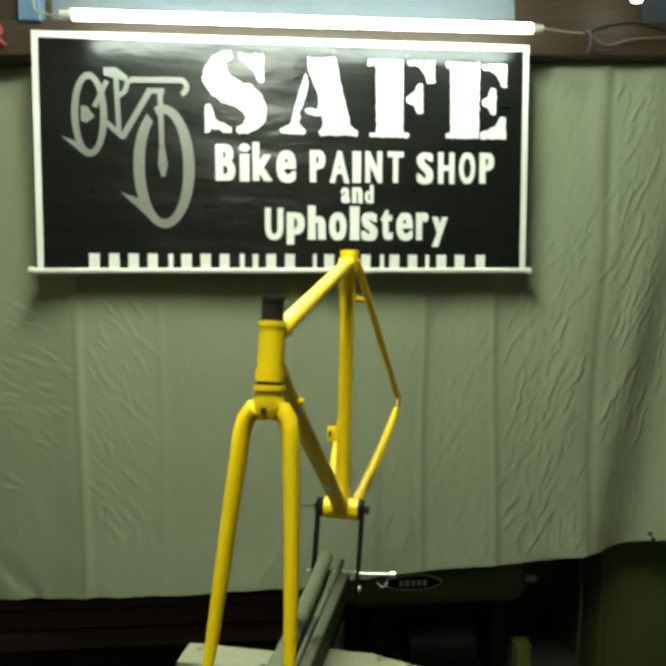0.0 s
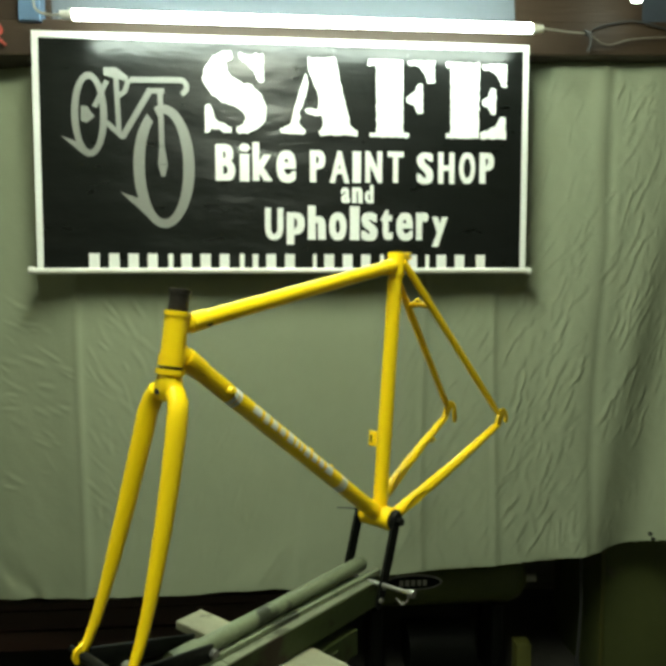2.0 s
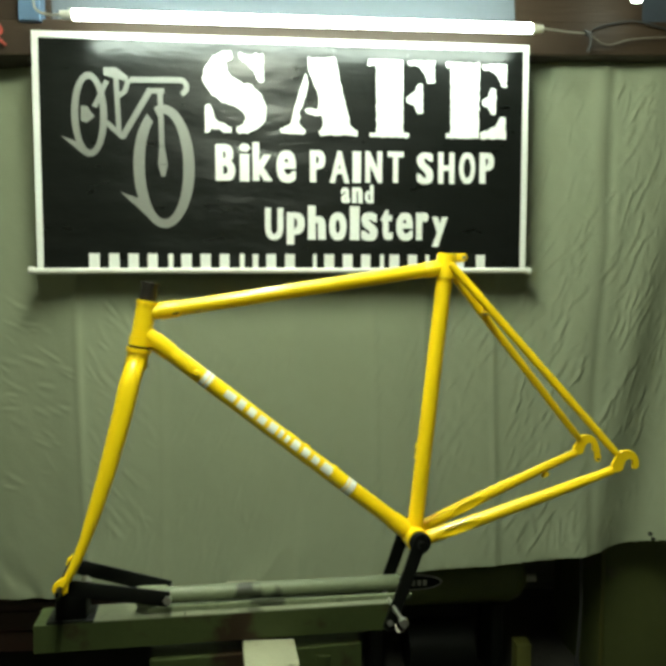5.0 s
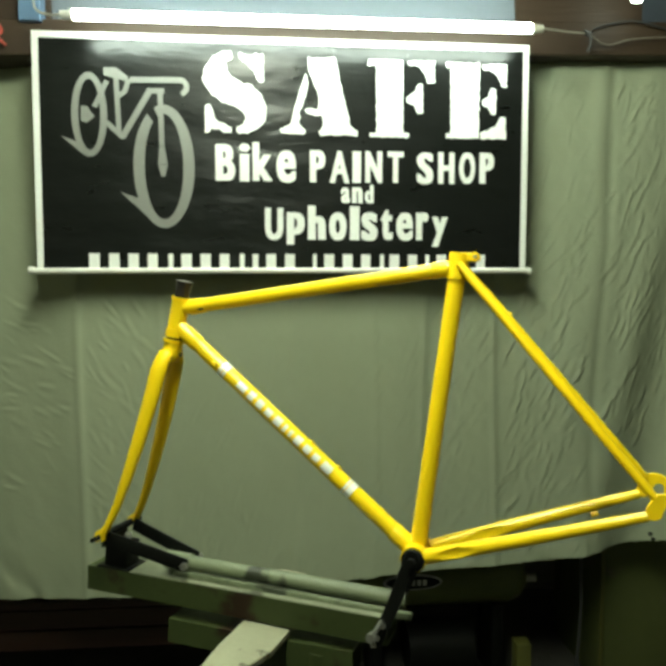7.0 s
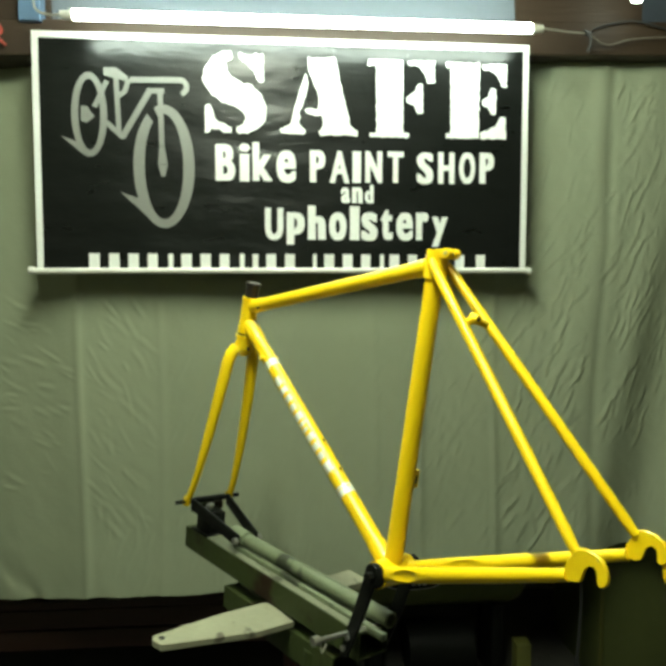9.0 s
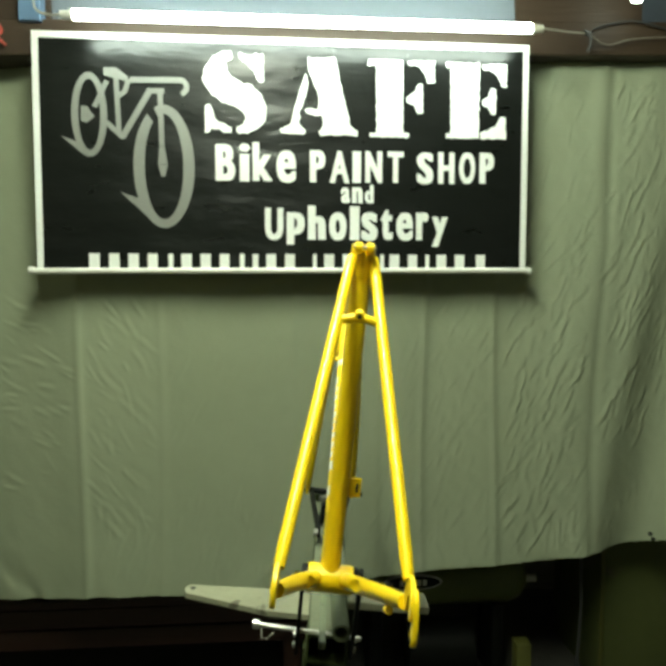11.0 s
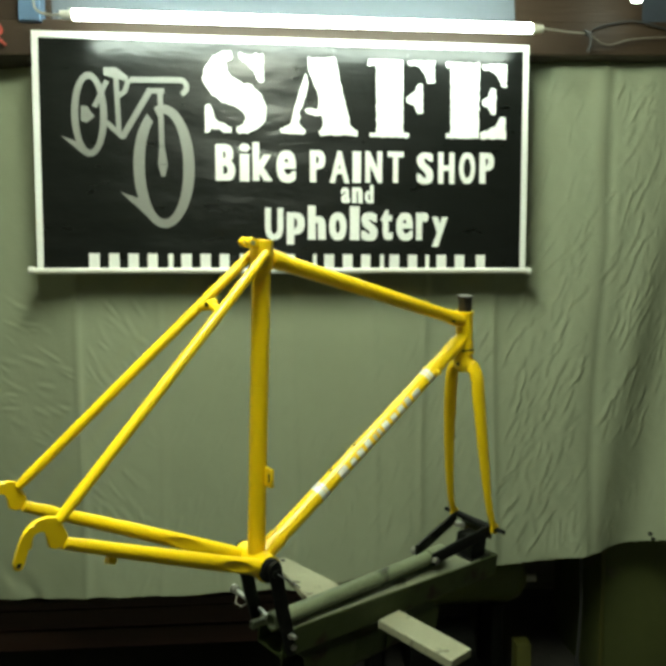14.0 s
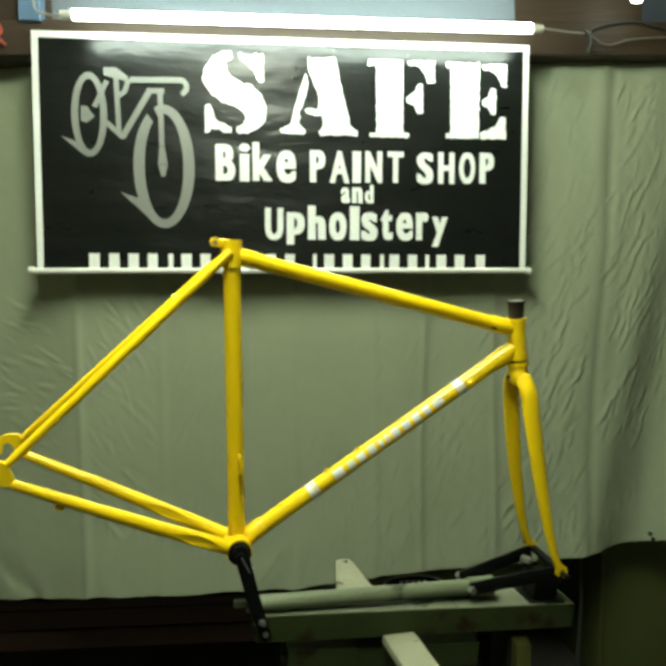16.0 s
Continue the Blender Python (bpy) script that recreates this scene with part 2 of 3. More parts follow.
def canvas():
    eye = Vector(EYE)                                           # laid out nearer, then set back in proportion
    nx, nz, x0, x1 = 640, 440, -1.15, 1.20
    gx = np.linspace(x0, x1, nx + 1)[:, None].repeat(nz + 1, 1)
    low = np.array([hem(x) + 0.004 * noise.noise(Vector((x * 14, 0, 0))) + 0.0035 * noise.noise(Vector((x * 70, 2, 0))) for x in gx[:, 0]])[:, None]
    gz = low + (2.16 - low) * np.linspace(0, 1, nz + 1)[None, :]
    out = wrinkles(gx, gz)
    verts = []
    for i in range(nx + 1):
        x = gx[i, 0]
        for j in range(nz + 1):
            z = gz[i, j]
            xx = x + (0.02 * math.sin(z * 3.2 - 0.6) if x > 1.0 else 0) * (x - 1.0) / 0.20
            verts.append(eye + (Vector((xx, 0.918 - fold(x, z) - out[i, j], z)) - eye) * 1.0151)
    n = nz + 1
    faces = [(i * n + j, (i + 1) * n + j, (i + 1) * n + j + 1, i * n + j + 1) for i in range(nx) for j in range(nz)]
    me = bpy.data.meshes.new("canvas_curtain")
    me.from_pydata(verts, [], faces)
    me.polygons.foreach_set("use_smooth", [True] * len(faces))
    me.materials.append(CLOTH)
    ob = new("canvas_curtain", me)
    m = ob.modifiers.new("thickness", "SOLIDIFY")
    m.thickness, m.offset = 0.0016, 0
    tagged(ob, "creased grey-green canvas curtain hanging from the beam", "curtain")
    for ex, ez in ((1.138, 0.629), (1.148, 0.611)):
        part("eyelet", ring((ex, 0.938, ez), (ex, 0.944, ez), 0.0065, 0.003, 16), BLACK, ob, "small dark eyelet near the corner")
    return ob


canvas_curtain = canvas()

# ---- sign ----
S = 1.0443
SIGN_Y = 0.850
banner = thing("banner_sign", "black vinyl banner with white lettering and white border", "sign", at=Matrix.Translation((-0.0457, SIGN_Y, 1.8169)))


def flat(outlines, thick, z_off, name, mat, label=""):
    """Printed shapes, a hair proud of the sheet."""
    bm = bmesh.new()
    for poly in outlines:
        front = [bm.verts.new((x, -z_off, z)) for x, z in poly]
        back = [bm.verts.new((x, -z_off + thick, z)) for x, z in poly]
        for tri in tessellate_polygon([[Vector((x, z, 0)) for x, z in poly]]):
            bm.faces.new([front[i] for i in tri])
        n = len(poly)
        for k in range(n):
            bm.faces.new((front[k], back[k], back[(k + 1) % n], front[(k + 1) % n]))
    return part(name, bm, mat, banner, label, smooth=False)


W2, H2 = 0.68 * S, 0.316 * S
part("sheet", box((2 * W2, 0.002, 2 * H2), (0, 0, 0), bevel=0), VINYL, banner)
bw = 0.017 * S
TAPER = 0.012
flat([[(-W2, H2), (W2, H2), (W2, H2 - bw), (-W2, H2 - bw)]], 0.001, 0.0022, "border", PRINT)
flat([[(-W2, H2 - bw), (-W2 + bw, H2 - bw), (-W2 + bw, -H2), (-W2, -H2)]], 0.001, 0.0022, "border", PRINT)
flat([[(W2 - bw, H2 - bw), (W2, H2 - bw), (W2, -H2), (W2 - bw, -H2)]], 0.001, 0.0022, "border", PRINT)
part("rod", sweep([(-0.697 * S, -0.004, -0.320 * S), (0.690 * S, -0.004, -0.316 * S)], 0.0085), ROD, banner, "white plastic pipe along the lower edge")
for sx in (-0.695, 0.688):
    part("rod_cap", sweep([(sx * S - 0.006, -0.004, -0.318 * S), (sx * S + 0.006, -0.004, -0.318 * S)], 0.0105), ROD, banner)


for gx, gz in ((-0.42, 0.305), (0.56, 0.305)):
    part("eyelet", ring((gx * S, -0.004, gz * S), (gx * S, -0.001, gz * S), 0.006, 0.0035, 16), BLACK, banner, "small dark eyelet")


def worn(poly, x0, z0, x1, z1, seed, amount=0.0042):
    """An outline in unit coordinates laid into a box, its edges roughened."""
    out = []
    n = len(poly)
    for k in range(n):
        a = (x0 + (x1 - x0) * poly[k][0], z0 + (z1 - z0) * poly[k][1])
        b = (x0 + (x1 - x0) * poly[(k + 1) % n][0], z0 + (z1 - z0) * poly[(k + 1) % n][1])
        length = math.hypot(b[0] - a[0], b[1] - a[1])
        steps = max(1, int(length / 0.0035))
        for s in range(steps):
            x, z = lerp(a, b, s / steps)
            j = noise.noise_vector(Vector((x * 120 + seed, z * 120, seed * 3.7)))
            out.append((x + amount * j.x, z + amount * j.y))
    return out


LETTER_S = [[(0.45, 1.00), (0.46, 0.91), (0.37, 0.87), (0.38, 0.77), (0.47, 0.69), (0.63, 0.62), (0.76, 0.61), (0.92, 0.49), (1.00, 0.33), (0.99, 0.18), (0.87, 0.07), (0.71, 0.01), (0.54, 0.01), (0.53, 0.08), (0.63, 0.13), (0.67, 0.20), (0.63, 0.27), (0.53, 0.33), (0.32, 0.38), (0.16, 0.47), (0.05, 0.56), (0.00, 0.68), (0.05, 0.81), (0.18, 0.94), (0.34, 1.00)],
            [(0.58, 0.99), (0.71, 0.96), (0.84, 0.97), (0.95, 0.98), (0.96, 0.66), (0.91, 0.63), (0.86, 0.67), (0.82, 0.77), (0.71, 0.85), (0.58, 0.92)],
            [(0.03, 0.34), (0.09, 0.36), (0.14, 0.33), (0.18, 0.20), (0.26, 0.14), (0.45, 0.08), (0.44, 0.01), (0.32, 0.02), (0.22, 0.06), (0.14, 0.07), (0.08, 0.01), (0.03, 0.02)]]
LETTER_A = [[(0.36, 0.99), (0.70, 1.00), (0.78, 0.63), (0.83, 0.43), (0.90, 0.13), (1.00, 0.05), (0.99, 0.00), (0.50, 0.00), (0.49, 0.05), (0.55, 0.10), (0.53, 0.25), (0.34, 0.28), (0.31, 0.32), (0.34, 0.34), (0.49, 0.33), (0.49, 0.51), (0.41, 0.72), (0.37, 0.80)],
            [(0.33, 0.79), (0.36, 0.67), (0.34, 0.54), (0.26, 0.33), (0.24, 0.15), (0.33, 0.05), (0.30, 0.01), (0.01, 0.02), (0.00, 0.07), (0.13, 0.14), (0.18, 0.32), (0.24, 0.54)]]
LETTER_F = [[(0, 1), (.53, 1), (.53, .06), (.63, .06), (.63, 0), (.02, 0), (.02, .06), (.12, .06), (.12, .92), (0, .92)],
            [(.6, 1), (1, 1), (1, .72), (.9, .72), (.85, .85), (.75, .93), (.6, .95)],
            [(.58, .52), (.7, .60), (.75, .70), (.83, .70), (.83, .32), (.75, .32), (.7, .43), (.58, .46)]]
LETTER_E = [[(0, 1), (.55, 1), (.55, 0), (0, 0), (0, .06), (.08, .07), (.08, .93), (0, .94)],
            [(.6, .98), (1, 1), (1, .7), (.92, .7), (.85, .83), (.75, .9), (.6, .93)],
            [(.6, .5), (.7, .57), (.74, .67), (.83, .66), (.83, .32), (.74, .32), (.7, .42), (.6, .44)],
            [(.58, .08), (.72, .12), (.85, .2), (.9, .3), (1, .29), (1, 0), (.58, 0)]]
for k, (polys, x0, z0, x1, z1) in enumerate(((LETTER_S, -0.232, 0.055, -0.059, 0.276), (LETTER_A, -0.022, 0.056, 0.195, 0.267),
                                           (LETTER_F, 0.223, 0.054, 0.408, 0.265), (LETTER_E, 0.442, 0.055, 0.616, 0.263))):
    flat([worn(p, x0 * S, z0 * S, x1 * S, z1 * S, 5.0 * k + i) for i, p in enumerate(polys)], 0.001, 0.0022, "letter", PRINT, "rough white stencil letter")


def words(body, x0, z0, x1, z1, bold, heavy=0.038):
    """A line of lettering fitted into a box on the banner."""
    cu = bpy.data.curves.new("lettering", "FONT")
    cu.body, cu.size, cu.offset, cu.extrude, cu.resolution_u, cu.space_character = body, 1.0, bold, 0.001, 4, 1.22
    tmp = new("lettering", cu)
    me = bpy.data.meshes.new_from_object(tmp.evaluated_get(bpy.context.evaluated_depsgraph_get()))
    bpy.data.objects.remove(tmp)
    co = [v.co.copy() for v in me.vertices]
    copies = [(dx, k) for k, dx in enumerate((0.0, -heavy, heavy))]
    xs, ys = [c.x for c in co], [c.y for c in co]
    lo, hi, b0, b1 = min(xs) - heavy, max(xs) + heavy, min(ys), max(ys)
    verts, faces = [], []
    for dx, k in copies:                                       # three overlapping impressions make the strokes heavy
        faces += [[i + len(verts) for i in p.vertices] for p in me.polygons]
        verts += [((x0 + (x1 - x0) * (c.x + dx - lo) / (hi - lo)) * S, -0.0016 - 0.0003 * k - (0.0006 if c.z > 0 else 0),
                   (z0 + (z1 - z0) * (c.y - b0) / (b1 - b0)) * S) for c in co]
    out = bpy.data.meshes.new("lettering")
    out.from_pydata(verts, [], faces)
    out.materials.append(PRINT)
    ob = new("lettering", out)
    ob.parent = banner
    return ob


LETTERS = (("B", -0.199, -0.072, -0.145, 0.027), ("i", -0.135, -0.073, -0.105, 0.030), ("k", -0.098, -0.071, -0.043, 0.034), ("e", -0.033, -0.075, 0.022, 0.013),
           ("P", 0.060, -0.073, 0.103, 0.015), ("A", 0.115, -0.074, 0.171, 0.014), ("I", 0.179, -0.073, 0.203, 0.014), ("N", 0.215, -0.072, 0.263, 0.015), ("T", 0.278, -0.071, 0.323, 0.015))
LETTERS += (("S", 0.361, -0.074, 0.409, 0.014), ("H", 0.422, -0.072, 0.469, 0.015), ("O", 0.482, -0.072, 0.529, 0.016), ("P", 0.541, -0.070, 0.584, 0.016),
            ("a", 0.147, -0.129, 0.173, -0.086), ("n", 0.178, -0.129, 0.208, -0.085), ("d", 0.213, -0.129, 0.239, -0.078))
LETTERS += (("U", -0.065, -0.233, -0.014, -0.144), ("p", -0.005, -0.245, 0.046, -0.156), ("h", 0.054, -0.231, 0.104, -0.137), ("o", 0.113, -0.233, 0.163, -0.155), ("l", 0.172, -0.232, 0.199, -0.138),
            ("s", 0.204, -0.234, 0.251, -0.154), ("t", 0.259, -0.231, 0.294, -0.145), ("e", 0.303, -0.233, 0.352, -0.154), ("r", 0.360, -0.231, 0.397, -0.153), ("y", 0.405, -0.249, 0.452, -0.165))
for sign, *place in LETTERS:
    words(sign, *place, 0.020, 0.0 if sign in "iIl" else 0.032 if sign in "aesAyk" else 0.048)
for a, b in ((-.543, -.500), (-.490, -.447), (-.438, -.395), (-.386, -.345), (-.330, -.310), (-.295, -.252), (-.243, -.200), (-.190, -.150), (-.135, -.115),
             (-.100, -.075), (-.062, -.020), (-.010, .032), (.068, .085), (.10, .143), (.152, .195), (.204, .245), (.258, .275), (.285, .328),
             (.338, .378), (.388, .405), (.42, .463), (.473, .515), (.535, .575)):
    b -= (b - a) * 0.35
    flat([[(a * S, -0.272 * S), (b * S, -0.272 * S), (b * S, -0.312 * S), (a * S, -0.312 * S)]], 0.001, 0.0022, "printed_bar", PRINT)


def hoop(name, cx, cz, rx, rz, w, a0=0, a1=360, wz=None, z_off=0.002):
    """An elliptic printed band."""
    bm = bmesh.new()
    n = 48
    closed = a1 - a0 >= 360
    loops = []
    for k in range(n if closed else n + 1):
        a = radians(a0 + (a1 - a0) * k / n)
        c, d = math.cos(a), math.sin(a)
        loops.append([bm.verts.new(((cx + r0 * c) * S, y, (cz + r1 * d) * S)) for r0, r1, y in
                      ((rx, rz, -z_off), (rx - w, rz - (wz or w), -z_off), (rx - w, rz - (wz or w), -z_off + 0.0006), (rx, rz, -z_off + 0.0006))])
    for k in range(n):
        p, q = loops[k], loops[(k + 1) % len(loops)]
        for i in range(3):
            bm.faces.new((p[i], p[i + 1], q[i + 1], q[i]))
        bm.faces.new((p[3], p[0], q[0], q[3]))
    return part(name, bm, SILVER, banner, smooth=False)


def stroke(a, b, w0, w1=None):
    w1 = w1 or w0
    d = Vector((b[0] - a[0], b[1] - a[1])).normalized()
    n = Vector((-d.y, d.x))
    return [((a[0] + n.x * w0 / 2) * S, (a[1] + n.y * w0 / 2) * S), ((b[0] + n.x * w1 / 2) * S, (b[1] + n.y * w1 / 2) * S),
            ((b[0] - n.x * w1 / 2) * S, (b[1] - n.y * w1 / 2) * S), ((a[0] - n.x * w0 / 2) * S, (a[1] - n.y * w0 / 2) * S)]


hoop("emblem_wheel", -0.534, 0.100, 0.047, 0.112, 0.018)
hoop("emblem_wheel", -0.338, -0.036, 0.082, 0.166, 0.030, -238, 108, 0.024)
hoop("emblem_bar", -0.294, 0.178, 0.026, 0.026, 0.014, -75, 88)
LOGO = [("emblem_point", [[(-0.610 * S, 0.043 * S), (-0.565 * S, 0.026 * S), (-0.548 * S, -0.010 * S)]]),
        ("emblem_point", [[(-0.456 * S, -0.106 * S), (-0.405 * S, -0.122 * S), (-0.375 * S, -0.180 * S)]]),
        ("emblem_saddle", [[(-0.494 * S, 0.224 * S), (-0.462 * S, 0.226 * S), (-0.430 * S, 0.202 * S), (-0.436 * S, 0.190 * S), (-0.494 * S, 0.204 * S)]]),
        ("emblem_bar", [stroke((-0.462, 0.200), (-0.456, 0.050), 0.013)]), ("emblem_bar", [stroke((-0.486, 0.190), (-0.520, 0.120), 0.013)]),
        ("emblem_bar", [stroke((-0.500, 0.090), (-0.445, 0.040), 0.014)]), ("emblem_bar", [stroke((-0.448, 0.040), (-0.372, 0.168), 0.016)]),
        ("emblem_bar", [stroke((-0.380, 0.166), (-0.335, 0.166), 0.014)]),
        ("emblem_fork", [stroke((-0.346, 0.172), (-0.343, 0.020), 0.014), stroke((-0.343, 0.018), (-0.341, -0.030), 0.014, 0.026), stroke((-0.341, -0.031), (-0.341, -0.062), 0.026, 0.010)]),
        ("emblem_bar", [stroke((-0.425, 0.194), (-0.290, 0.196), 0.015)]),
        ("emblem_bar", [stroke((-0.428, 0.196), (-0.440, 0.160), 0.013)]), ("emblem_bar", [stroke((-0.440, 0.162), (-0.456, 0.150), 0.013)]),
        ("emblem_hub", [[(-0.556 * S, 0.122 * S), (-0.540 * S, 0.122 * S), (-0.520 * S, 0.095 * S), (-0.540 * S, 0.078 * S), (-0.556 * S, 0.082 * S)]])]
for k, (nm, polys) in enumerate(LOGO):
    flat(polys, 0.0006, 0.00205 + 0.00005 * k, nm, SILVER)


# ---- lamps ----
def tube_lamp(name, a, b, label, group, glass=TUBE):
    """A bare fluorescent tube with its two sockets."""
    a, b = Vector(a), Vector(b)
    d = (b - a).normalized()
    root = thing(name, label, "lamp", group)
    part("glass_tube", sweep([a, b], 0.013, 20), glass, root, "glowing white fluorescent glass tube")
    for p, s in ((a, -1), (b, 1)):
        part("socket", sweep([p - d * s * 0.004, p + d * s * 0.004, p + d * s * 0.006, p + d * s * 0.030], [0.0145, 0.0145, 0.011, 0.010], 16), ROD, root, "white plastic lamp socket")
    return root


tube_lamp("fluorescent_lamp", (-0.6156, 0.741, 2.1531), (0.6325, 0.741, 2.1564), "lit bare fluorescent tube hanging above the banner", "fluorescent lamps")
tube_lamp("fluorescent_lamp", (-0.20, -1.10, 2.55), (-0.20, 0.10, 2.55), "lit bare fluorescent tube over the stand", "fluorescent lamps", SHOP_TUBE)
bulb = thing("light_bulb", "small lit bulb hanging from the ceiling beside the boards", "lamp", at=Matrix.Translation((0.955, 0.78, 2.275)))
part("glass_bulb", sweep([(0, 0, z) for z in (-0.022, -0.019, -0.010, 0.004, 0.018, 0.030)], [0.004, 0.013, 0.020, 0.022, 0.017, 0.012], 18), BULB, bulb, "glowing glass bulb")
part("bulb_socket", sweep([(0, 0, 0.029), (0, 0, 0.065)], 0.014, 16), ROD, bulb, "white plastic socket")
part("bulb_cord", sweep([(0, 0, 0.064), (0, 0, 0.60)], 0.003, 8), CABLE, bulb, "thin cord")


def cable(name, pts, r, mat, label):
    """A smooth cable through a few points."""
    out = []
    v = [Vector(p) for p in pts]
    v = [v[0] * 2 - v[1]] + v + [v[-1] * 2 - v[-2]]
    for i in range(1, len(v) - 2):
        for s in range(6):
            t = s / 6
            out.append(0.5 * ((2 * v[i]) + (v[i + 1] - v[i - 1]) * t + (2 * v[i - 1] - 5 * v[i] + 4 * v[i + 1] - v[i + 2]) * t * t
                              + (3 * v[i] - v[i - 1] - 3 * v[i + 1] + v[i + 2]) * t ** 3))
    out.append(v[-2])
    return tagged(part(name, sweep(out, r, 8), mat), label, "cable")


for hy in (-1.00, 0.0):
    cable("lamp_cable", [(-0.20, hy, 2.56), (-0.20, hy, 2.70), (-0.20, hy, 2.88)], 0.003, CABLE, "thin cord holding the fluorescent tube under the ceiling")
cable("lamp_cable", [(-0.645, 0.741, 2.153), (-0.682, 0.765, 2.160), (-0.728, 0.80, 2.19), (-0.742, 0.84, 2.27), (-0.742, 0.86, 2.40)], 0.003, CABLE, "thin pale cable at the end of the fluorescent tube")
cable("lamp_cable", [(0.662, 0.741, 2.157), (0.720, 0.79, 2.172), (0.785, 0.84, 2.186), (0.842, 0.868, 2.195)], 0.0026, CABLE, "pale cable from the fluorescent tube to the beam")
cable("wall_cable", [(0.842, 0.868, 2.195), (0.866, 0.864, 2.182), (0.888, 0.866, 2.168), (0.925, 0.868, 2.163), (1.00, 0.868, 2.183), (1.20, 0.868, 2.196)], 0.0023, DULLCABLE, "dull grey cable looping along the wooden beam")
cable("wall_cable", [(0.846, 0.872, 2.19), (0.885, 0.872, 2.215), (0.98, 0.872, 2.236), (1.05, 0.87, 2.226), (1.15, 0.87, 2.20)], 0.0028, DARKCABLE, "dark cable running up the brown boards")
cable("cable_hook", [(0.836, 0.864, 2.202), (0.850, 0.858, 2.190), (0.856, 0.858, 2.165), (0.848, 0.860, 2.138)], 0.005, DARKCABLE, "dark wire hook on the wooden beam")
cable("red_wire", [(-0.86, 0.87, 2.18), (-0.84, 0.865, 2.15), (-0.85, 0.862, 2.13), (-0.83, 0.865, 2.11)], 0.0042, RED, "short red wire hanging at the beam")


# ---- bicycle frame ----
bike = thing("road_bicycle", "glossy yellow steel road bicycle frame with fork, clamped on a stand", "bicycle", at=turned(TURN[0][1]))
BB = Vector((0, 0, 0))
SEAT_TOP = Vector((-0.033, 0, 0.507))
HEAD_TOP, HEAD_LOW = Vector((0.4790, 0, 0.4010)), Vector((0.4893, 0, 0.3265))
HEAD_DIR = (HEAD_LOW - HEAD_TOP).normalized()
TT_A, TT_B = Vector((-0.0315, 0, 0.484)), Vector((0.4818, 0, 0.3795))
DT_B = Vector((0.4864, 0, 0.3505))


def along(a, b, t):
    return a + (b - a) * t


part("top_tube", sweep([TT_A, along(TT_A, TT_B, 0.5), TT_B], 0.0128, 24), YELLOW, bike)
for t0, t1, s in ((0.955, 0.90, 1), (0.03, 0.075, 1)):
    part("lug", sweep([along(TT_A, TT_B, t0), along(TT_A, TT_B, t1), along(TT_A, TT_B, t1 + (t1 - t0) * 0.12)], [0.0146, 0.0142, 0.0129], 24), YELLOW, bike)
down_tube = part("down_tube", sweep([BB, along(BB, DT_B, 0.5), DT_B], 0.0144, 24), YELLOW, bike)
for t0, t1 in ((0.96, 0.905), (0.03, 0.085)):
    part("lug", sweep([along(BB, DT_B, t0), along(BB, DT_B, t1), along(BB, DT_B, t1 + (t1 - t0) * 0.12)], [0.0163, 0.0159, 0.0145], 24), YELLOW, bike)
part("seat_tube", sweep([BB, along(BB, SEAT_TOP, 0.96)], 0.0142, 24), YELLOW, bike)
seat_lug = part("seat_lug", ring(along(BB, SEAT_TOP, 0.915), along(BB, SEAT_TOP, 1.0), 0.0172, 0.0136), YELLOW, bike)
for y in (0.008, -0.008):
    part("binder_ear", sweep([(-0.058, y - 0.005, 0.502), (-0.058, y + 0.005, 0.502)], 0.0075, 16), YELLOW, seat_lug)
    part("binder_web", box((0.027, 0.007, 0.014), (-0.0475, y, 0.501), bevel=0.002), YELLOW, seat_lug)
part("binder_bolt", sweep([(-0.059, -0.015, 0.502), (-0.059, 0.015, 0.502)], 0.0032, 12), STEEL, seat_lug, "steel seat binder bolt")

head = part("head_tube", ring(HEAD_TOP, HEAD_LOW, 0.0168, 0.0132, 28), YELLOW, bike)
for t0, t1, r in ((0.0, 0.09, 0.0183), (0.80, 1.0, 0.0186)):
    part("collar", ring(along(HEAD_TOP, HEAD_LOW, t0), along(HEAD_TOP, HEAD_LOW, t1), r, 0.0150, 28), YELLOW, head)
steerer_top = HEAD_TOP - HEAD_DIR * 0.0295
part("steerer_tube", ring(HEAD_TOP + HEAD_DIR * 0.01, steerer_top, 0.0140, 0.0100, 24), STEERER, bike, "bare dark threaded steel steerer tube")
part("steerer_rim", ring(steerer_top + HEAD_DIR * 0.004, steerer_top - HEAD_DIR * 0.001, 0.0158, 0.0100, 24), STEERER, bike)
part("steerer_cap", sweep([steerer_top + HEAD_DIR * 0.001, steerer_top - HEAD_DIR * 0.0018], 0.0128, 20), STEEL, bike, "pale worn steel cap")
part("lower_race", ring(HEAD_LOW + HEAD_DIR * 0.001, HEAD_LOW + HEAD_DIR * 0.0045, 0.0165, 0.010, 28), STEERER, bike, "dark gap of the lower headset")
part("race_collar", ring(HEAD_LOW + HEAD_DIR * 0.0045, HEAD_LOW + HEAD_DIR * 0.0115, 0.0205, 0.010, 28), YELLOW, bike)

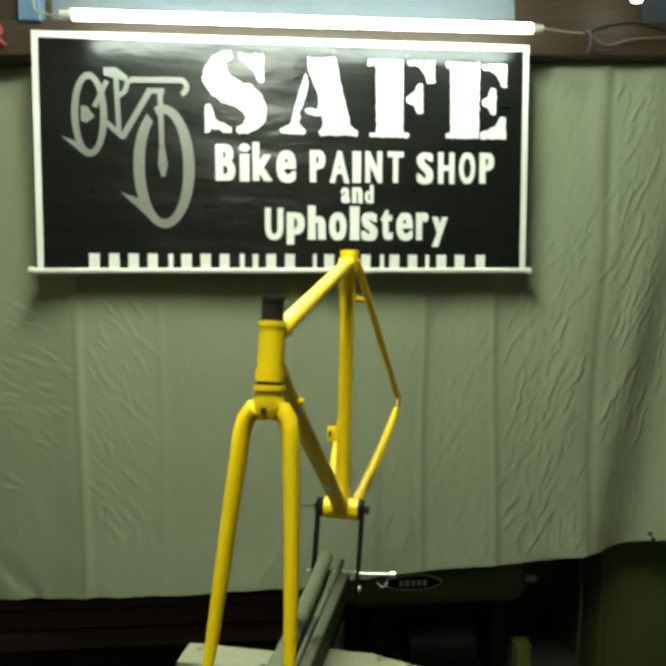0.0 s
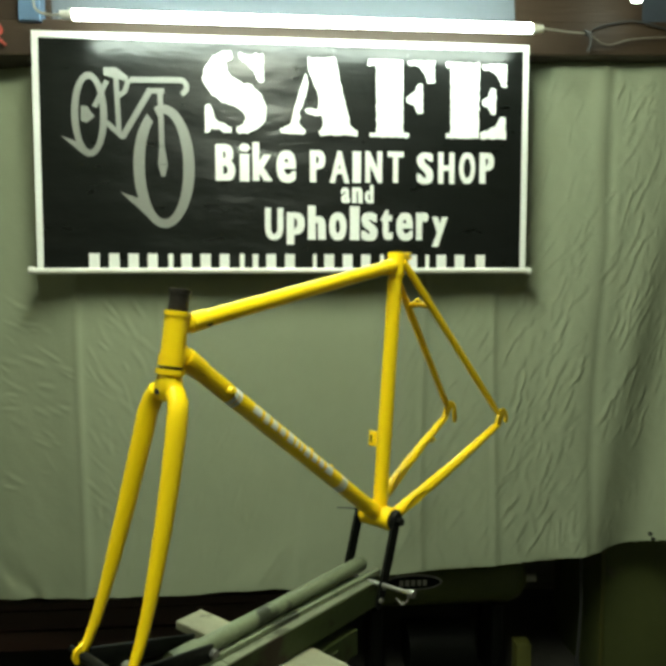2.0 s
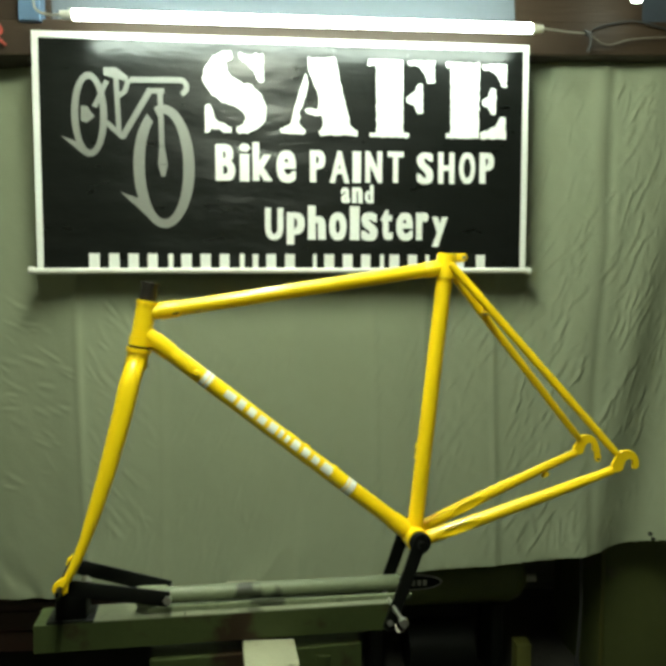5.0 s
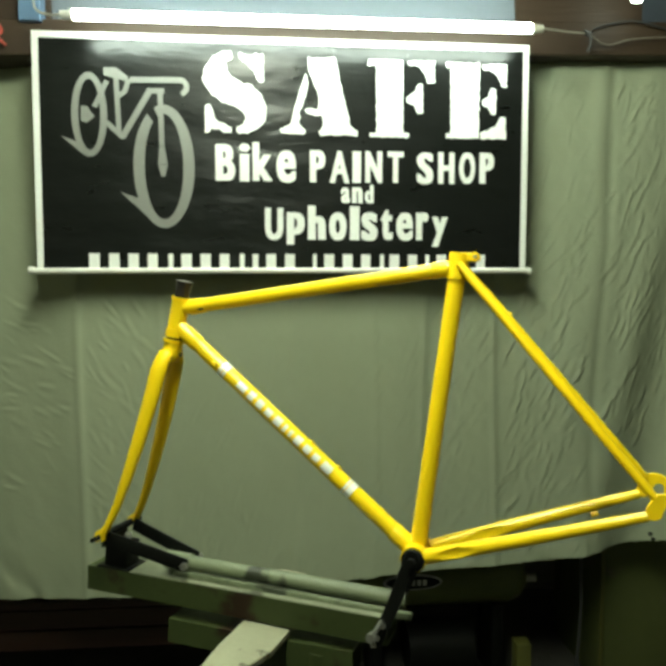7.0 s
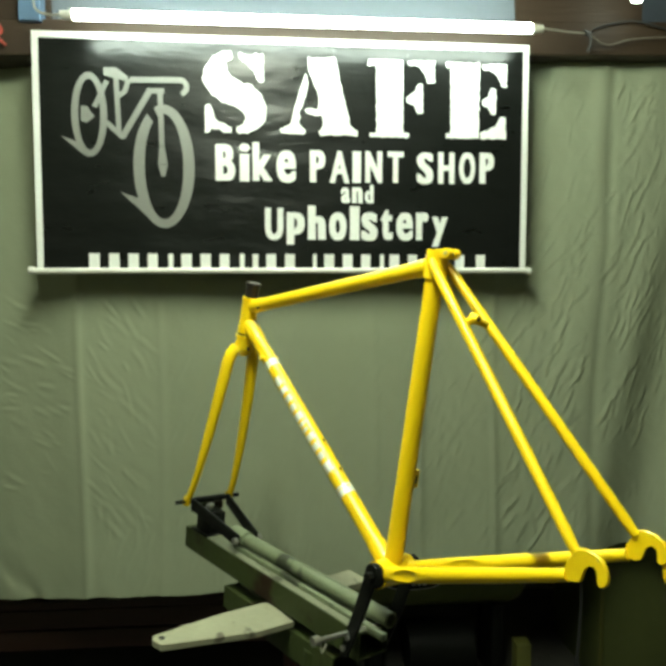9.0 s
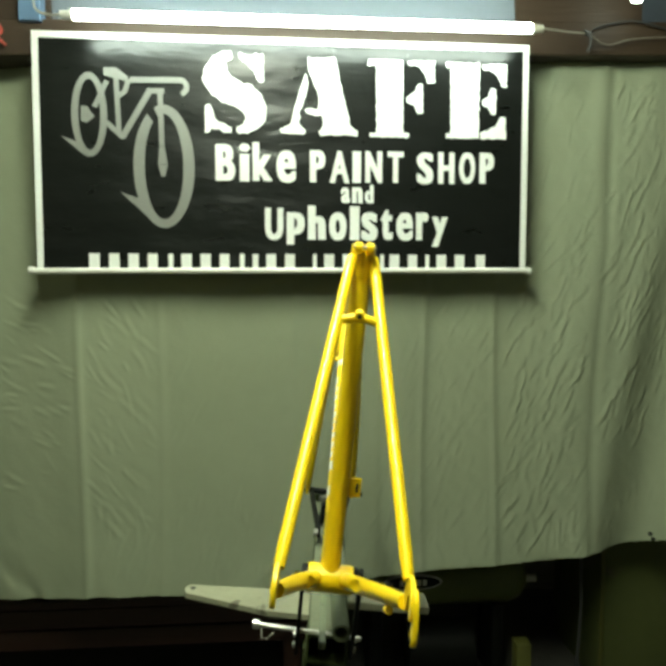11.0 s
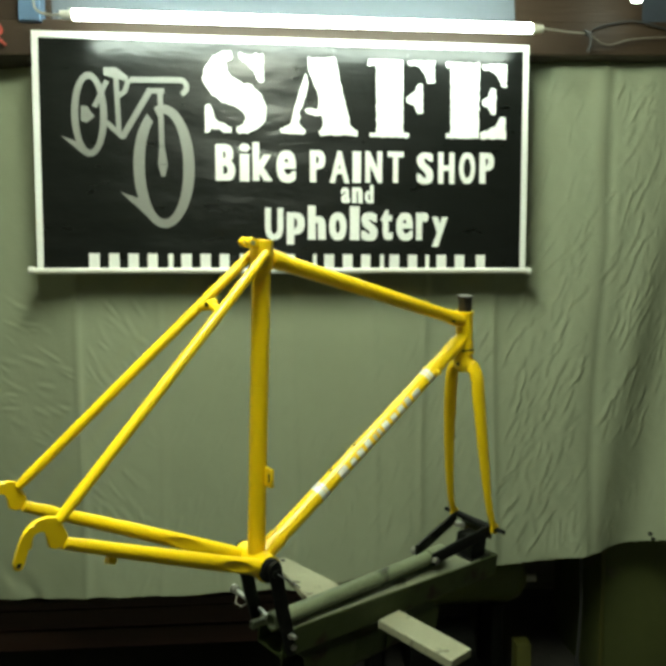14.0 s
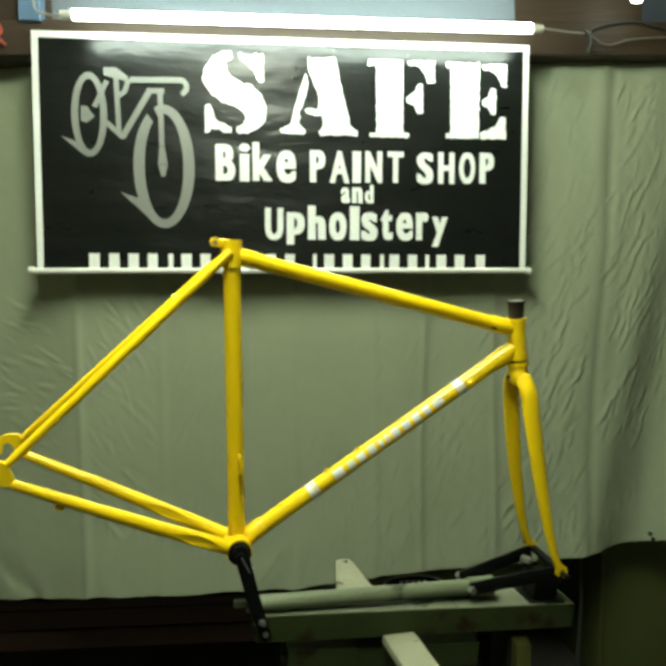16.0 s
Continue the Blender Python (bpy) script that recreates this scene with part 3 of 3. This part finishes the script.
# fork
CROWN = HEAD_LOW + HEAD_DIR * 0.034
fork = part("fork_crown", sweep([HEAD_LOW + HEAD_DIR * 0.010, HEAD_LOW + HEAD_DIR * 0.020, CROWN, CROWN + HEAD_DIR * 0.014], [0.0165, (0.019, 0.0178), (0.024, 0.0185), (0.016, 0.012)], 24), YELLOW, bike)
for s in (1, -1):
    path = [(CROWN.x, 0.004 * s, CROWN.z + 0.004), (CROWN.x + 0.001, 0.018 * s, CROWN.z - 0.001), (CROWN.x + 0.002, 0.0270 * s, CROWN.z - 0.013), (0.4995, 0.0312 * s, 0.262),
            (0.5040, 0.0335 * s, 0.232), (0.5145, 0.0378 * s, 0.18), (0.5280, 0.0420 * s, 0.12), (0.5425, 0.0455 * s, 0.065), (0.5560, 0.0483 * s, 0.018),
            (0.5690, 0.0505 * s, -0.018), (0.5810, 0.0520 * s, -0.043), (0.5900, 0.0530 * s, -0.057)]
    path = [(x + (0.0025 if s > 0 else 0.0065) * math.sin(math.pi * min(1.0, k / 11)), y, z) for k, (x, y, z) in enumerate(path)]
    rad = [(0.0140, 0.0150), (0.0130, 0.0150), (0.0115, 0.0155), (0.0110, 0.0160), (0.0108, 0.0158), (0.0104, 0.0148), (0.0097, 0.0132), (0.0088, 0.0114),
           (0.0078, 0.0090), (0.0070, 0.0079), (0.0065, 0.0070), (0.0055, 0.0062)]
    blade = part("fork_blade", sweep(path, rad, 20), YELLOW, fork)
    part("fork_end", plate([(0.580, -0.044), (0.590, -0.043), (0.603, -0.052), (0.606, -0.062), (0.602, -0.071), (0.597, -0.072), (0.597, -0.062), (0.590, -0.062), (0.589, -0.070), (0.582, -0.066)],
                           0.006, Matrix.Translation((0, 0.0530 * s, 0)), 0.0008), YELLOW, fork)
part("crown_hole", sweep([CROWN + Vector((0.012, 0, 0)), CROWN + Vector((0.0195, 0, 0.001))], 0.0040, 12), HOLE, fork, "dark brake hole in the crown")
part("crown_hole", sweep([CROWN - Vector((0.012, 0, 0)), CROWN - Vector((0.0195, 0, -0.001))], 0.0040, 12), HOLE, fork, "dark brake hole in the crown")

# rear triangle
part("bottom_bracket_shell", ring((0, -0.034, 0), (0, 0.034, 0), 0.0215, 0.0175, 28), YELLOW, bike)
for s in (1, -1):
    rear = 0.0650 if s > 0 else 0.0665
    ca, cb = Vector((-0.014, 0.024 * s, 0.004)), Vector((-0.340, rear * s, 0.1385))
    steps = [k / 40 for k in range(41)]
    pts = [along(ca, cb, t) + Vector((0, 0.004 * s * math.sin(math.pi * t), 0)) for t in steps]
    bm = sweep(pts, [(0.0112 - 0.0036 * t ** 1.5, 0.0124 - 0.0048 * t ** 1.5) for t in steps], 32)
    d = (cb - ca).normalized()
    up = d.cross(Vector((0, 1, 0))).normalized()
    for v in bm.verts:                                          # pressed dimples, for the tyre within and the crank without
        t = (v.co - ca).dot(d) / (cb - ca).length
        c = along(ca, cb, t) + Vector((0, 0.004 * s * math.sin(math.pi * t), 0))
        h, out = (v.co - c).dot(up), (v.co.y - c.y) * s
        centre, deep = (0.17, 0.0055) if out > 0 else (0.30, 0.0050)
        q = ((t - centre) / 0.085) ** 2 + (h / 0.0080) ** 2
        if q < 1 and abs(out) > 0.004:
            v.co.y -= math.copysign(deep * (1 - q) ** 0.6, out) * s
    stay = part("chain_stay", bm, YELLOW, bike)
    sa, sb = Vector((-0.0345, 0.0155 * s, 0.489)), Vector((-0.3470, rear * s, 0.166))
    part("seat_stay", sweep([sa, along(sa, sb, 0.06), along(sa, sb, 0.5), along(sa, sb, 0.95), sb], [0.0062, 0.0076, 0.0076, 0.0070, 0.0058], 18), YELLOW, bike)
    hook = [(-0.334, 0.140), (-0.337, 0.151), (-0.344, 0.166), (-0.350, 0.1735), (-0.360, 0.1755), (-0.371, 0.1745), (-0.380, 0.1695), (-0.386, 0.1620), (-0.389, 0.1530), (-0.3885, 0.1460),
            (-0.3850, 0.1412), (-0.3800, 0.1400), (-0.3765, 0.1425), (-0.3765, 0.1462), (-0.3775, 0.1520), (-0.3755, 0.1580), (-0.3700, 0.1610), (-0.3640, 0.1600), (-0.3600, 0.1550),
            (-0.3595, 0.1460), (-0.3575, 0.1380), (-0.3500, 0.1340), (-0.3410, 0.1345)]
    drop = part("dropout", plate(hook, 0.0058, Matrix.Translation((0, (rear + 0.0015) * s, 0)), 0.0012), YELLOW, bike)
    if s < 0:
        hang = [(-0.3745, 0.1700), (-0.3815, 0.1685), (-0.3875, 0.1620), (-0.3905, 0.1540), (-0.3940, 0.1420), (-0.3975, 0.1300), (-0.3965, 0.1225), (-0.3920, 0.1190), (-0.3870, 0.1205), (-0.3850, 0.1270),
                (-0.3825, 0.1390), (-0.3775, 0.1520), (-0.3760, 0.1620)]
        part("derailleur_hanger", plate(hang, 0.0054, Matrix.Translation((0, -0.0705, 0)), 0.0012), YELLOW, drop)
        part("hanger_hole", sweep([(-0.3915, -0.0736, 0.1262), (-0.3915, -0.0674, 0.1262)], 0.0030, 12), HOLE, drop)
        part("cable_stop", sweep([along(ca, cb, 0.785) + Vector((0, 0, -0.015)), along(ca, cb, 0.82) + Vector((0, 0, -0.015))], 0.0048, 12), YELLOW, stay)
        part("stop_web", box((0.009, 0.003, 0.010), along(ca, cb, 0.80) + Vector((0, 0, -0.009)), bevel=0.0008), YELLOW, stay)
ba, bb_ = along(Vector((-0.0345, 0.0155, 0.489)), Vector((-0.3470, 0.0650, 0.166)), 0.265), along(Vector((-0.0345, -0.0155, 0.489)), Vector((-0.3470, -0.0665, 0.166)), 0.265)
bridge = part("brake_bridge", sweep([ba, Vector((ba.x + 0.003, 0.012, ba.z + 0.004)), Vector((ba.x + 0.004, 0, ba.z + 0.006)), Vector((ba.x + 0.003, -0.012, ba.z + 0.004)), bb_], [0.0055, 0.0062, 0.0065, 0.0062, 0.0055], 14), YELLOW, bike)
part("bridge_boss", sweep([(ba.x - 0.004, 0, ba.z + 0.007), (ba.x + 0.010, 0, ba.z + 0.011)], 0.0062, 14), YELLOW, bridge)
part("bridge_hole", sweep([(ba.x - 0.0045, 0, ba.z + 0.0069), (ba.x + 0.0105, 0, ba.z + 0.0111)], 0.0030, 10), HOLE, bridge)
tab = part("derailleur_tab", box((0.006, 0.018, 0.030), (-0.005, -0.0235, 0.147), Matrix.Rotation(radians(-4), 4, "Y"), 0.0015), YELLOW, bike)
part("tab_slot", box((0.0066, 0.005, 0.014), (-0.005, -0.0265, 0.147), Matrix.Rotation(radians(-4), 4, "Y"), 0.001), HOLE, tab)

# bosses, cable ports and decals on the tubes
dt_dir = (DT_B - BB).normalized()
dt_up = Vector((-dt_dir.z, 0, dt_dir.x))
for t in (0.322, 0.430):
    c = along(BB, DT_B, t)
    boss = part("bottle_boss", sweep([c + dt_up * 0.012, c + dt_up * 0.0165], 0.0050, 14), YELLOW, down_tube)
    part("boss_hole", sweep([c + dt_up * 0.0160, c + dt_up * 0.0168], 0.0028, 10), HOLE, boss)
for s in (1, -1):
    c = along(BB, DT_B, 0.812)
    part("shifter_boss", sweep([c + Vector((0, 0.012 * s, 0)), c + Vector((0, 0.019 * s, 0)), c + Vector((0, 0.021 * s, 0))], [0.0065, 0.0055, 0.0035], 14), YELLOW, down_tube)
    c = along(TT_A, TT_B, 0.903) + Vector((0, 0.0112 * s, -0.0070))
    part("cable_port", sweep([c + Vector((-0.006, 0, 0.0012)), c, c + Vector((0.006, 0, -0.0012))], [0.0012, 0.0026, 0.0012], 10), HOLE, bike, "dark cable port in the top tube")


def decal(t0, t1, a0, a1, name="decal", lift=0.0004):
    """A thin patch on the down tube from t0 to t1 along it and from angle a0 to a1 round it, 90 being its left flank."""
    bm = bmesh.new()
    n = 8
    rows = []
    for t in (t0, t1):
        c = along(BB, DT_B, t)
        row = []
        for k in range(n + 1):
            a = radians(a0 + (a1 - a0) * k / n)
            row.append(bm.verts.new(c + (dt_up * math.cos(a) + Vector((0, 1, 0)) * math.sin(a)) * (0.0144 + lift)))
        rows.append(row)
    for k in range(n):
        bm.faces.new((rows[0][k], rows[0][k + 1], rows[1][k + 1], rows[1][k]))
    return part(name, bm, DECAL, down_tube)


for t0, t1 in ((0.245, 0.265), (0.268, 0.276), (0.765, 0.775), (0.778, 0.792)):
    for q in range(4):
        decal(t0, t1, -180 + 90 * q, -90 + 90 * q, "decal_band")
for s in (1, -1):
    t = 0.330
    for k, wdt in enumerate((0.040, 0.026, 0.028, 0.028, 0.014, 0.014, 0.030, 0.028, 0.028, 0.026, 0.040)):
        lo, hi = ((40, 108), (50, 102), (44, 104))[k % 3]
        decal(t, t + wdt * 0.84, s * lo, s * hi, "decal_bar")
        t += wdt + 0.009


# ---- turning stand ----
stand = thing("bicycle_stand", "home-made turning bicycle stand of dusty green steel", "repair stand", at=turned(TURN[0][1]))
BA, BZ = Vector((0.035, -0.008, -0.136)), Vector((0.638, -0.008, -0.157))


def hollow(a, b, w, h, t):
    """A square steel tube from a to b, open at its ends."""
    bm = bmesh.new()
    d = (b - a).normalized()
    u = Vector((0, 1, 0))
    v = d.cross(u)
    loops = []
    for p, k in ((a, 0), (a, 1), (b, 1), (b, 0)):
        ww, hh = (w / 2, h / 2) if k else (w / 2 - t, h / 2 - t)
        loops.append([bm.verts.new(p + u * x * ww + v * y * hh) for x, y in ((-1, -1), (1, -1), (1, 1), (-1, 1))])
    for i in range(4):
        p, q = loops[i], loops[(i + 1) % 4]
        for k in range(4):
            bm.faces.new((p[k], p[(k + 1) % 4], q[(k + 1) % 4], q[k]))
    return bm


part("main_beam", hollow(BA, BZ, 0.066, 0.046, 0.003), GREENPAINT, stand, "dusty green square steel beam", smooth=False)
BM = (BZ - BA).normalized()
beam_up = Vector((-BM.z, 0, BM.x))
for a, b in ((0.0, 0.60), (0.604, 0.90)):
    dust = plate([((BA + BM * 0.6034 * x + beam_up * z).x, (BA + BM * 0.6034 * x + beam_up * z).z) for x, z in ((a, 0.0226), (b, 0.0226), (b, 0.0244), (a, 0.0244))], 0.062, Matrix.Translation((0, -0.008, 0)))
    part("beam_dust", dust, DUST, stand, "grey dust caked on the beam", smooth=False)
PA, PZ = Vector((0.018, -0.027, -0.0960)), Vector((0.455, -0.008, -0.1020))
part("clamp_pipe", ring(PA, PZ, 0.0138, 0.0108, 24), DUSTY, stand, "dusty grey-green round pipe lying on the beam")
part("pipe_sleeve", ring(along(PA, PZ, 0.945), along(PA, PZ, 1.06), 0.0168, 0.010, 24), DUSTY, stand)
part("pipe_strip", box((0.46, 0.010, 0.012), (0.23, 0.002, -0.1160), Matrix.Rotation(radians(1.6), 4, "Y"), 0.001), DUSTY, stand)
for s in (1, -1):
    a, b = Vector((0.585, 0.044 * s - 0.002, -0.064)), Vector((0.428, 0.022 * s - 0.004, -0.097))
    d = (b - a).normalized()
    rot_bar = Matrix.Translation(along(a, b, 0.5)) @ d.to_track_quat("X", "Z").to_matrix().to_4x4()
    bar = part("fork_arm", box((0.165, 0.006, 0.026), (0, 0, 0), rot_bar, 0.002), BLACK, stand, "flat black steel arm")
    part("arm_bolt", sweep([b + Vector((0, 0.002 * s, 0)), b + Vector((0, 0.011 * s, 0))], 0.0070, 6), STEEL, stand, "steel bolt head")
part("fork_axle", sweep([(0.5935, -0.078, -0.060), (0.5935, 0.078, -0.060)], 0.0042, 12), BLACK, stand, "black axle through the fork ends")
part("axle_spacer", sweep([(0.5935, -0.045, -0.060), (0.5935, 0.045, -0.060)], 0.0070, 14), BLACK, stand, "dull black spacer between the fork ends")
part("mount_block", box((0.050, 0.046, 0.052), (0.583, -0.006, -0.108), bevel=0.004), BLACK, stand, "black steel block under the fork")
part("mount_foot", box((0.074, 0.060, 0.008), (0.583, -0.006, -0.132), Matrix.Rotation(radians(2.2), 4, "Y"), 0.002), BLACK, stand)
part("mount_plate", box((0.006, 0.078, 0.018), (0.601, -0.004, -0.080), None, 0.002), GREENPAINT, stand, "green cross plate under the axle")
part("wing_nut", box((0.012, 0.022, 0.012), (0.560, 0.012, -0.066), Matrix.Rotation(radians(30), 4, "Z"), 0.003), STEEL, stand, "steel wing nut")

for s in (1, -1):
    part("bracket_cup", sweep([(0, 0.033 * s, 0), (0, 0.040 * s, 0), (0, 0.043 * s, 0)], [0.0195, 0.0195, 0.015], 20), BLACK, stand, "black cup in the bottom bracket")
    a, b = Vector((0.0, 0.0455 * s, 0.008)), Vector((0.050, 0.0455 * s - 0.006, -0.148))
    bm = bmesh.new()
    d = (b - a).normalized()
    n = Vector((d.z, 0, -d.x))
    arm_pts = [a - n * 0.012, a - d * 0.010 - n * 0.006, a - d * 0.010 + n * 0.006, a + n * 0.012, along(a, b, 0.5) + n * 0.013, b + n * 0.010, b + d * 0.008, b - n * 0.010, along(a, b, 0.5) - n * 0.009]
    bm.free()
    part("support_arm", plate([(p.x, p.z) for p in arm_pts], 0.006, Matrix.Translation((0, 0.0440 * s - 0.003, 0)), 0.001), BLACK, stand, "black steel arm holding the bottom bracket")
    part("arm_bolt", sweep([(0, 0.044 * s, 0), (0, 0.0545 * s, 0)], 0.0075, 6), BLACK, stand)
    for x, z in ((0.040, -0.116), (0.048, -0.138)):
        part("arm_rivet", sweep([(x, 0.042 * s - 0.003, z), (x, 0.051 * s - 0.003, z)], 0.0048, 12), STEEL, stand, "steel bolt head")
part("clamp_rod", sweep([(0.043, -0.060, -0.116), (0.043, 0.108, -0.107)], 0.0038, 12), STEEL, stand, "bright steel clamp rod")
part("rod_knob", sweep([(0.043, 0.103, -0.107), (0.043, 0.114, -0.107)], 0.0075, 14), STEEL, stand, "steel knob on the rod")
part("rod_wire", sweep([(0.043, 0.100, -0.107), (0.038, 0.098, -0.126), (0.046, 0.090, -0.132), (0.050, 0.080, -0.122)], 0.0012, 8), CABLE, stand, "thin bent wire")
part("bracket_wire", sweep([(0.0, -0.045, 0.002), (0.003, -0.070, 0.0), (0.009, -0.098, -0.004)], 0.0014, 8), DARKCABLE, stand, "thin dark wire end")

# cross legs: the long one tapers, the other is a short plank
LEG_A = [(0.212, 0.02), (0.212, 0.10), (0.252, 0.262), (0.272, 0.268), (0.287, 0.262), (0.300, 0.12), (0.300, 0.02)]
bm = plate([(x, y) for x, y in LEG_A], 0.012, Matrix.Translation((0, 0, -0.177)) @ Matrix(((1, 0, 0, 0), (0, 0, 1, 0), (0, -1, 0, 0), (0, 0, 0, 1))), 0.0012)
leg_a = part("tapered_leg", bm, PLANK, stand, "pale tapered flat bar with a hole at its end", smooth=False)
part("leg_hole", sweep([(0.272, 0.252, -0.1715), (0.272, 0.252, -0.1702)], 0.0055, 14), HOLE, leg_a)
part("plank_leg", box((0.060, 0.162, 0.016), (0.291, -0.124, -0.169), Matrix.Rotation(radians(3), 4, "Z"), 0.002), PLANK, stand, "pale dusty short plank", smooth=False)
part("lower_beam", hollow(Vector((0.300, -0.004, -0.216)), Vector((0.452, -0.004, -0.222)), 0.060, 0.044, 0.003), GREENPAINT, stand, smooth=False)
part("lower_beam", hollow(Vector((0.092, -0.004, -0.206)), Vector((0.215, -0.004, -0.213)), 0.060, 0.048, 0.003), GREENPAINT, stand, smooth=False)
part("hub", box((0.12, 0.052, 0.05), (0.255, -0.004, -0.220), None, 0.003), GREENPAINT, stand)
AXIS_X = 0.159
part("post", sweep([(AXIS_X, 0.004, -0.20), (AXIS_X, 0.004 - 0.034, -0.92)], 0.026, 20), GREENPAINT, stand, "green steel post")
part("base_disc", sweep([(AXIS_X, -0.030, -0.915), (AXIS_X, -0.031, -0.955)], [0.20, 0.22], 32), GREENPAINT, stand, "round steel foot on the floor")


# ---- things in the dark under the canvas ----
def compressor():
    root = thing("air_compressor", "dull green air compressor tank in shade below the canvas", "air compressor", at=Matrix.Translation((0.49, 1.27, 0.0)) @ Matrix.Diagonal((1, 1, 0.932, 1)))
    n = [(-0.34, 0.02), (-0.335, 0.06), (-0.31, 0.092), (-0.27, 0.105), (0.27, 0.105), (0.31, 0.092), (0.335, 0.06), (0.34, 0.02)]
    tank = part("tank", sweep([(x, 0, 0.40) for x, _ in n], [r for _, r in n], 32), TANKGREEN, root)
    oval = [(-0.095 + 0.105 * math.cos(a), 0.425 + 0.030 * math.sin(a)) for a in [2 * math.pi * k / 32 for k in range(32)]]
    part("badge_rim", plate(oval, 0.004, Matrix.Translation((0, -0.106, 0))), STEEL, root, "pale rim of the oval badge")
    part("badge", plate([(-0.095 + (x + 0.095) * 0.93, 0.425 + (z - 0.425) * 0.82) for x, z in oval], 0.004, Matrix.Translation((0, -0.1085, 0))), BLACK, root, "black oval badge")
    for k in range(5):
        part("badge_bar", box((0.014, 0.003, 0.022), (-0.137 + 0.021 * k, -0.112, 0.425), bevel=0.001), STEEL, root)
    for x in (-0.22, 0.22):
        part("foot", box((0.04, 0.18, 0.31), (x, 0, 0.155), bevel=0.004), BLACK, root)
    part("motor", sweep([(-0.10, 0.0, 0.12), (0.14, 0.0, 0.12)], 0.10, 24), BLACK, root, "black motor")
    part("valve", sweep([(0.345, 0, 0.38), (0.39, 0, 0.38)], 0.02, 14), STEEL, root, "dull valve")
    return root


compressor()


def bench():
    root = thing("wooden_bench", "dark red-brown wooden bench in deep shade", "bench", at=Matrix.Translation((-0.75, 1.30, 0.0)))
    for k, z in enumerate((0.30, 0.225)):
        part("board", box((1.5, 0.03, 0.065), (0.05, -0.10 + 0.004 * k, z), None, 0.004), DARKWOOD, root)
    part("top_board", box((1.55, 0.36, 0.03), (0.05, 0.06, 0.352), None, 0.004), DARKWOOD, root)
    for x in (-0.62, 0.72):
        for y in (-0.06, 0.18):
            part("leg", box((0.06, 0.06, 0.337), (x, y, 0.1685), None, 0.004), DARKWOOD, root)
    return root


bench()
cabinet = thing("olive_cabinet", "dull olive board cabinet beside the compressor, in shade", "cabinet", at=Matrix.Translation((1.42, 1.32, 0)))
part("body", box((0.70, 0.40, 0.78), (0, 0.02, 0.39), None, 0.004), PARTITION, cabinet)
part("edge_strip", box((0.014, 0.012, 0.76), (-0.345, -0.186, 0.39), None, 0.002), YELLOWBOX, cabinet, "pale edge strip")
tin = tagged(part("tin_box", box((0.05, 0.06, 0.20), (0.77, 1.10, 0.10), None, 0.003), YELLOWBOX), "faded yellow tin box standing in the dark", "box")
cable("hose", [(0.97, 1.08, 0.70), (0.965, 1.07, 0.45), (0.97, 1.075, 0.30), (0.955, 1.08, 0.0)], 0.006, DARKCABLE, "dark air hose hanging beside the cabinet")


# ---- what turns ----
def motions():
    for ob in (bike, stand):
        walk(ob, [(t, turned(a)) for t, a in TURN])


motions()
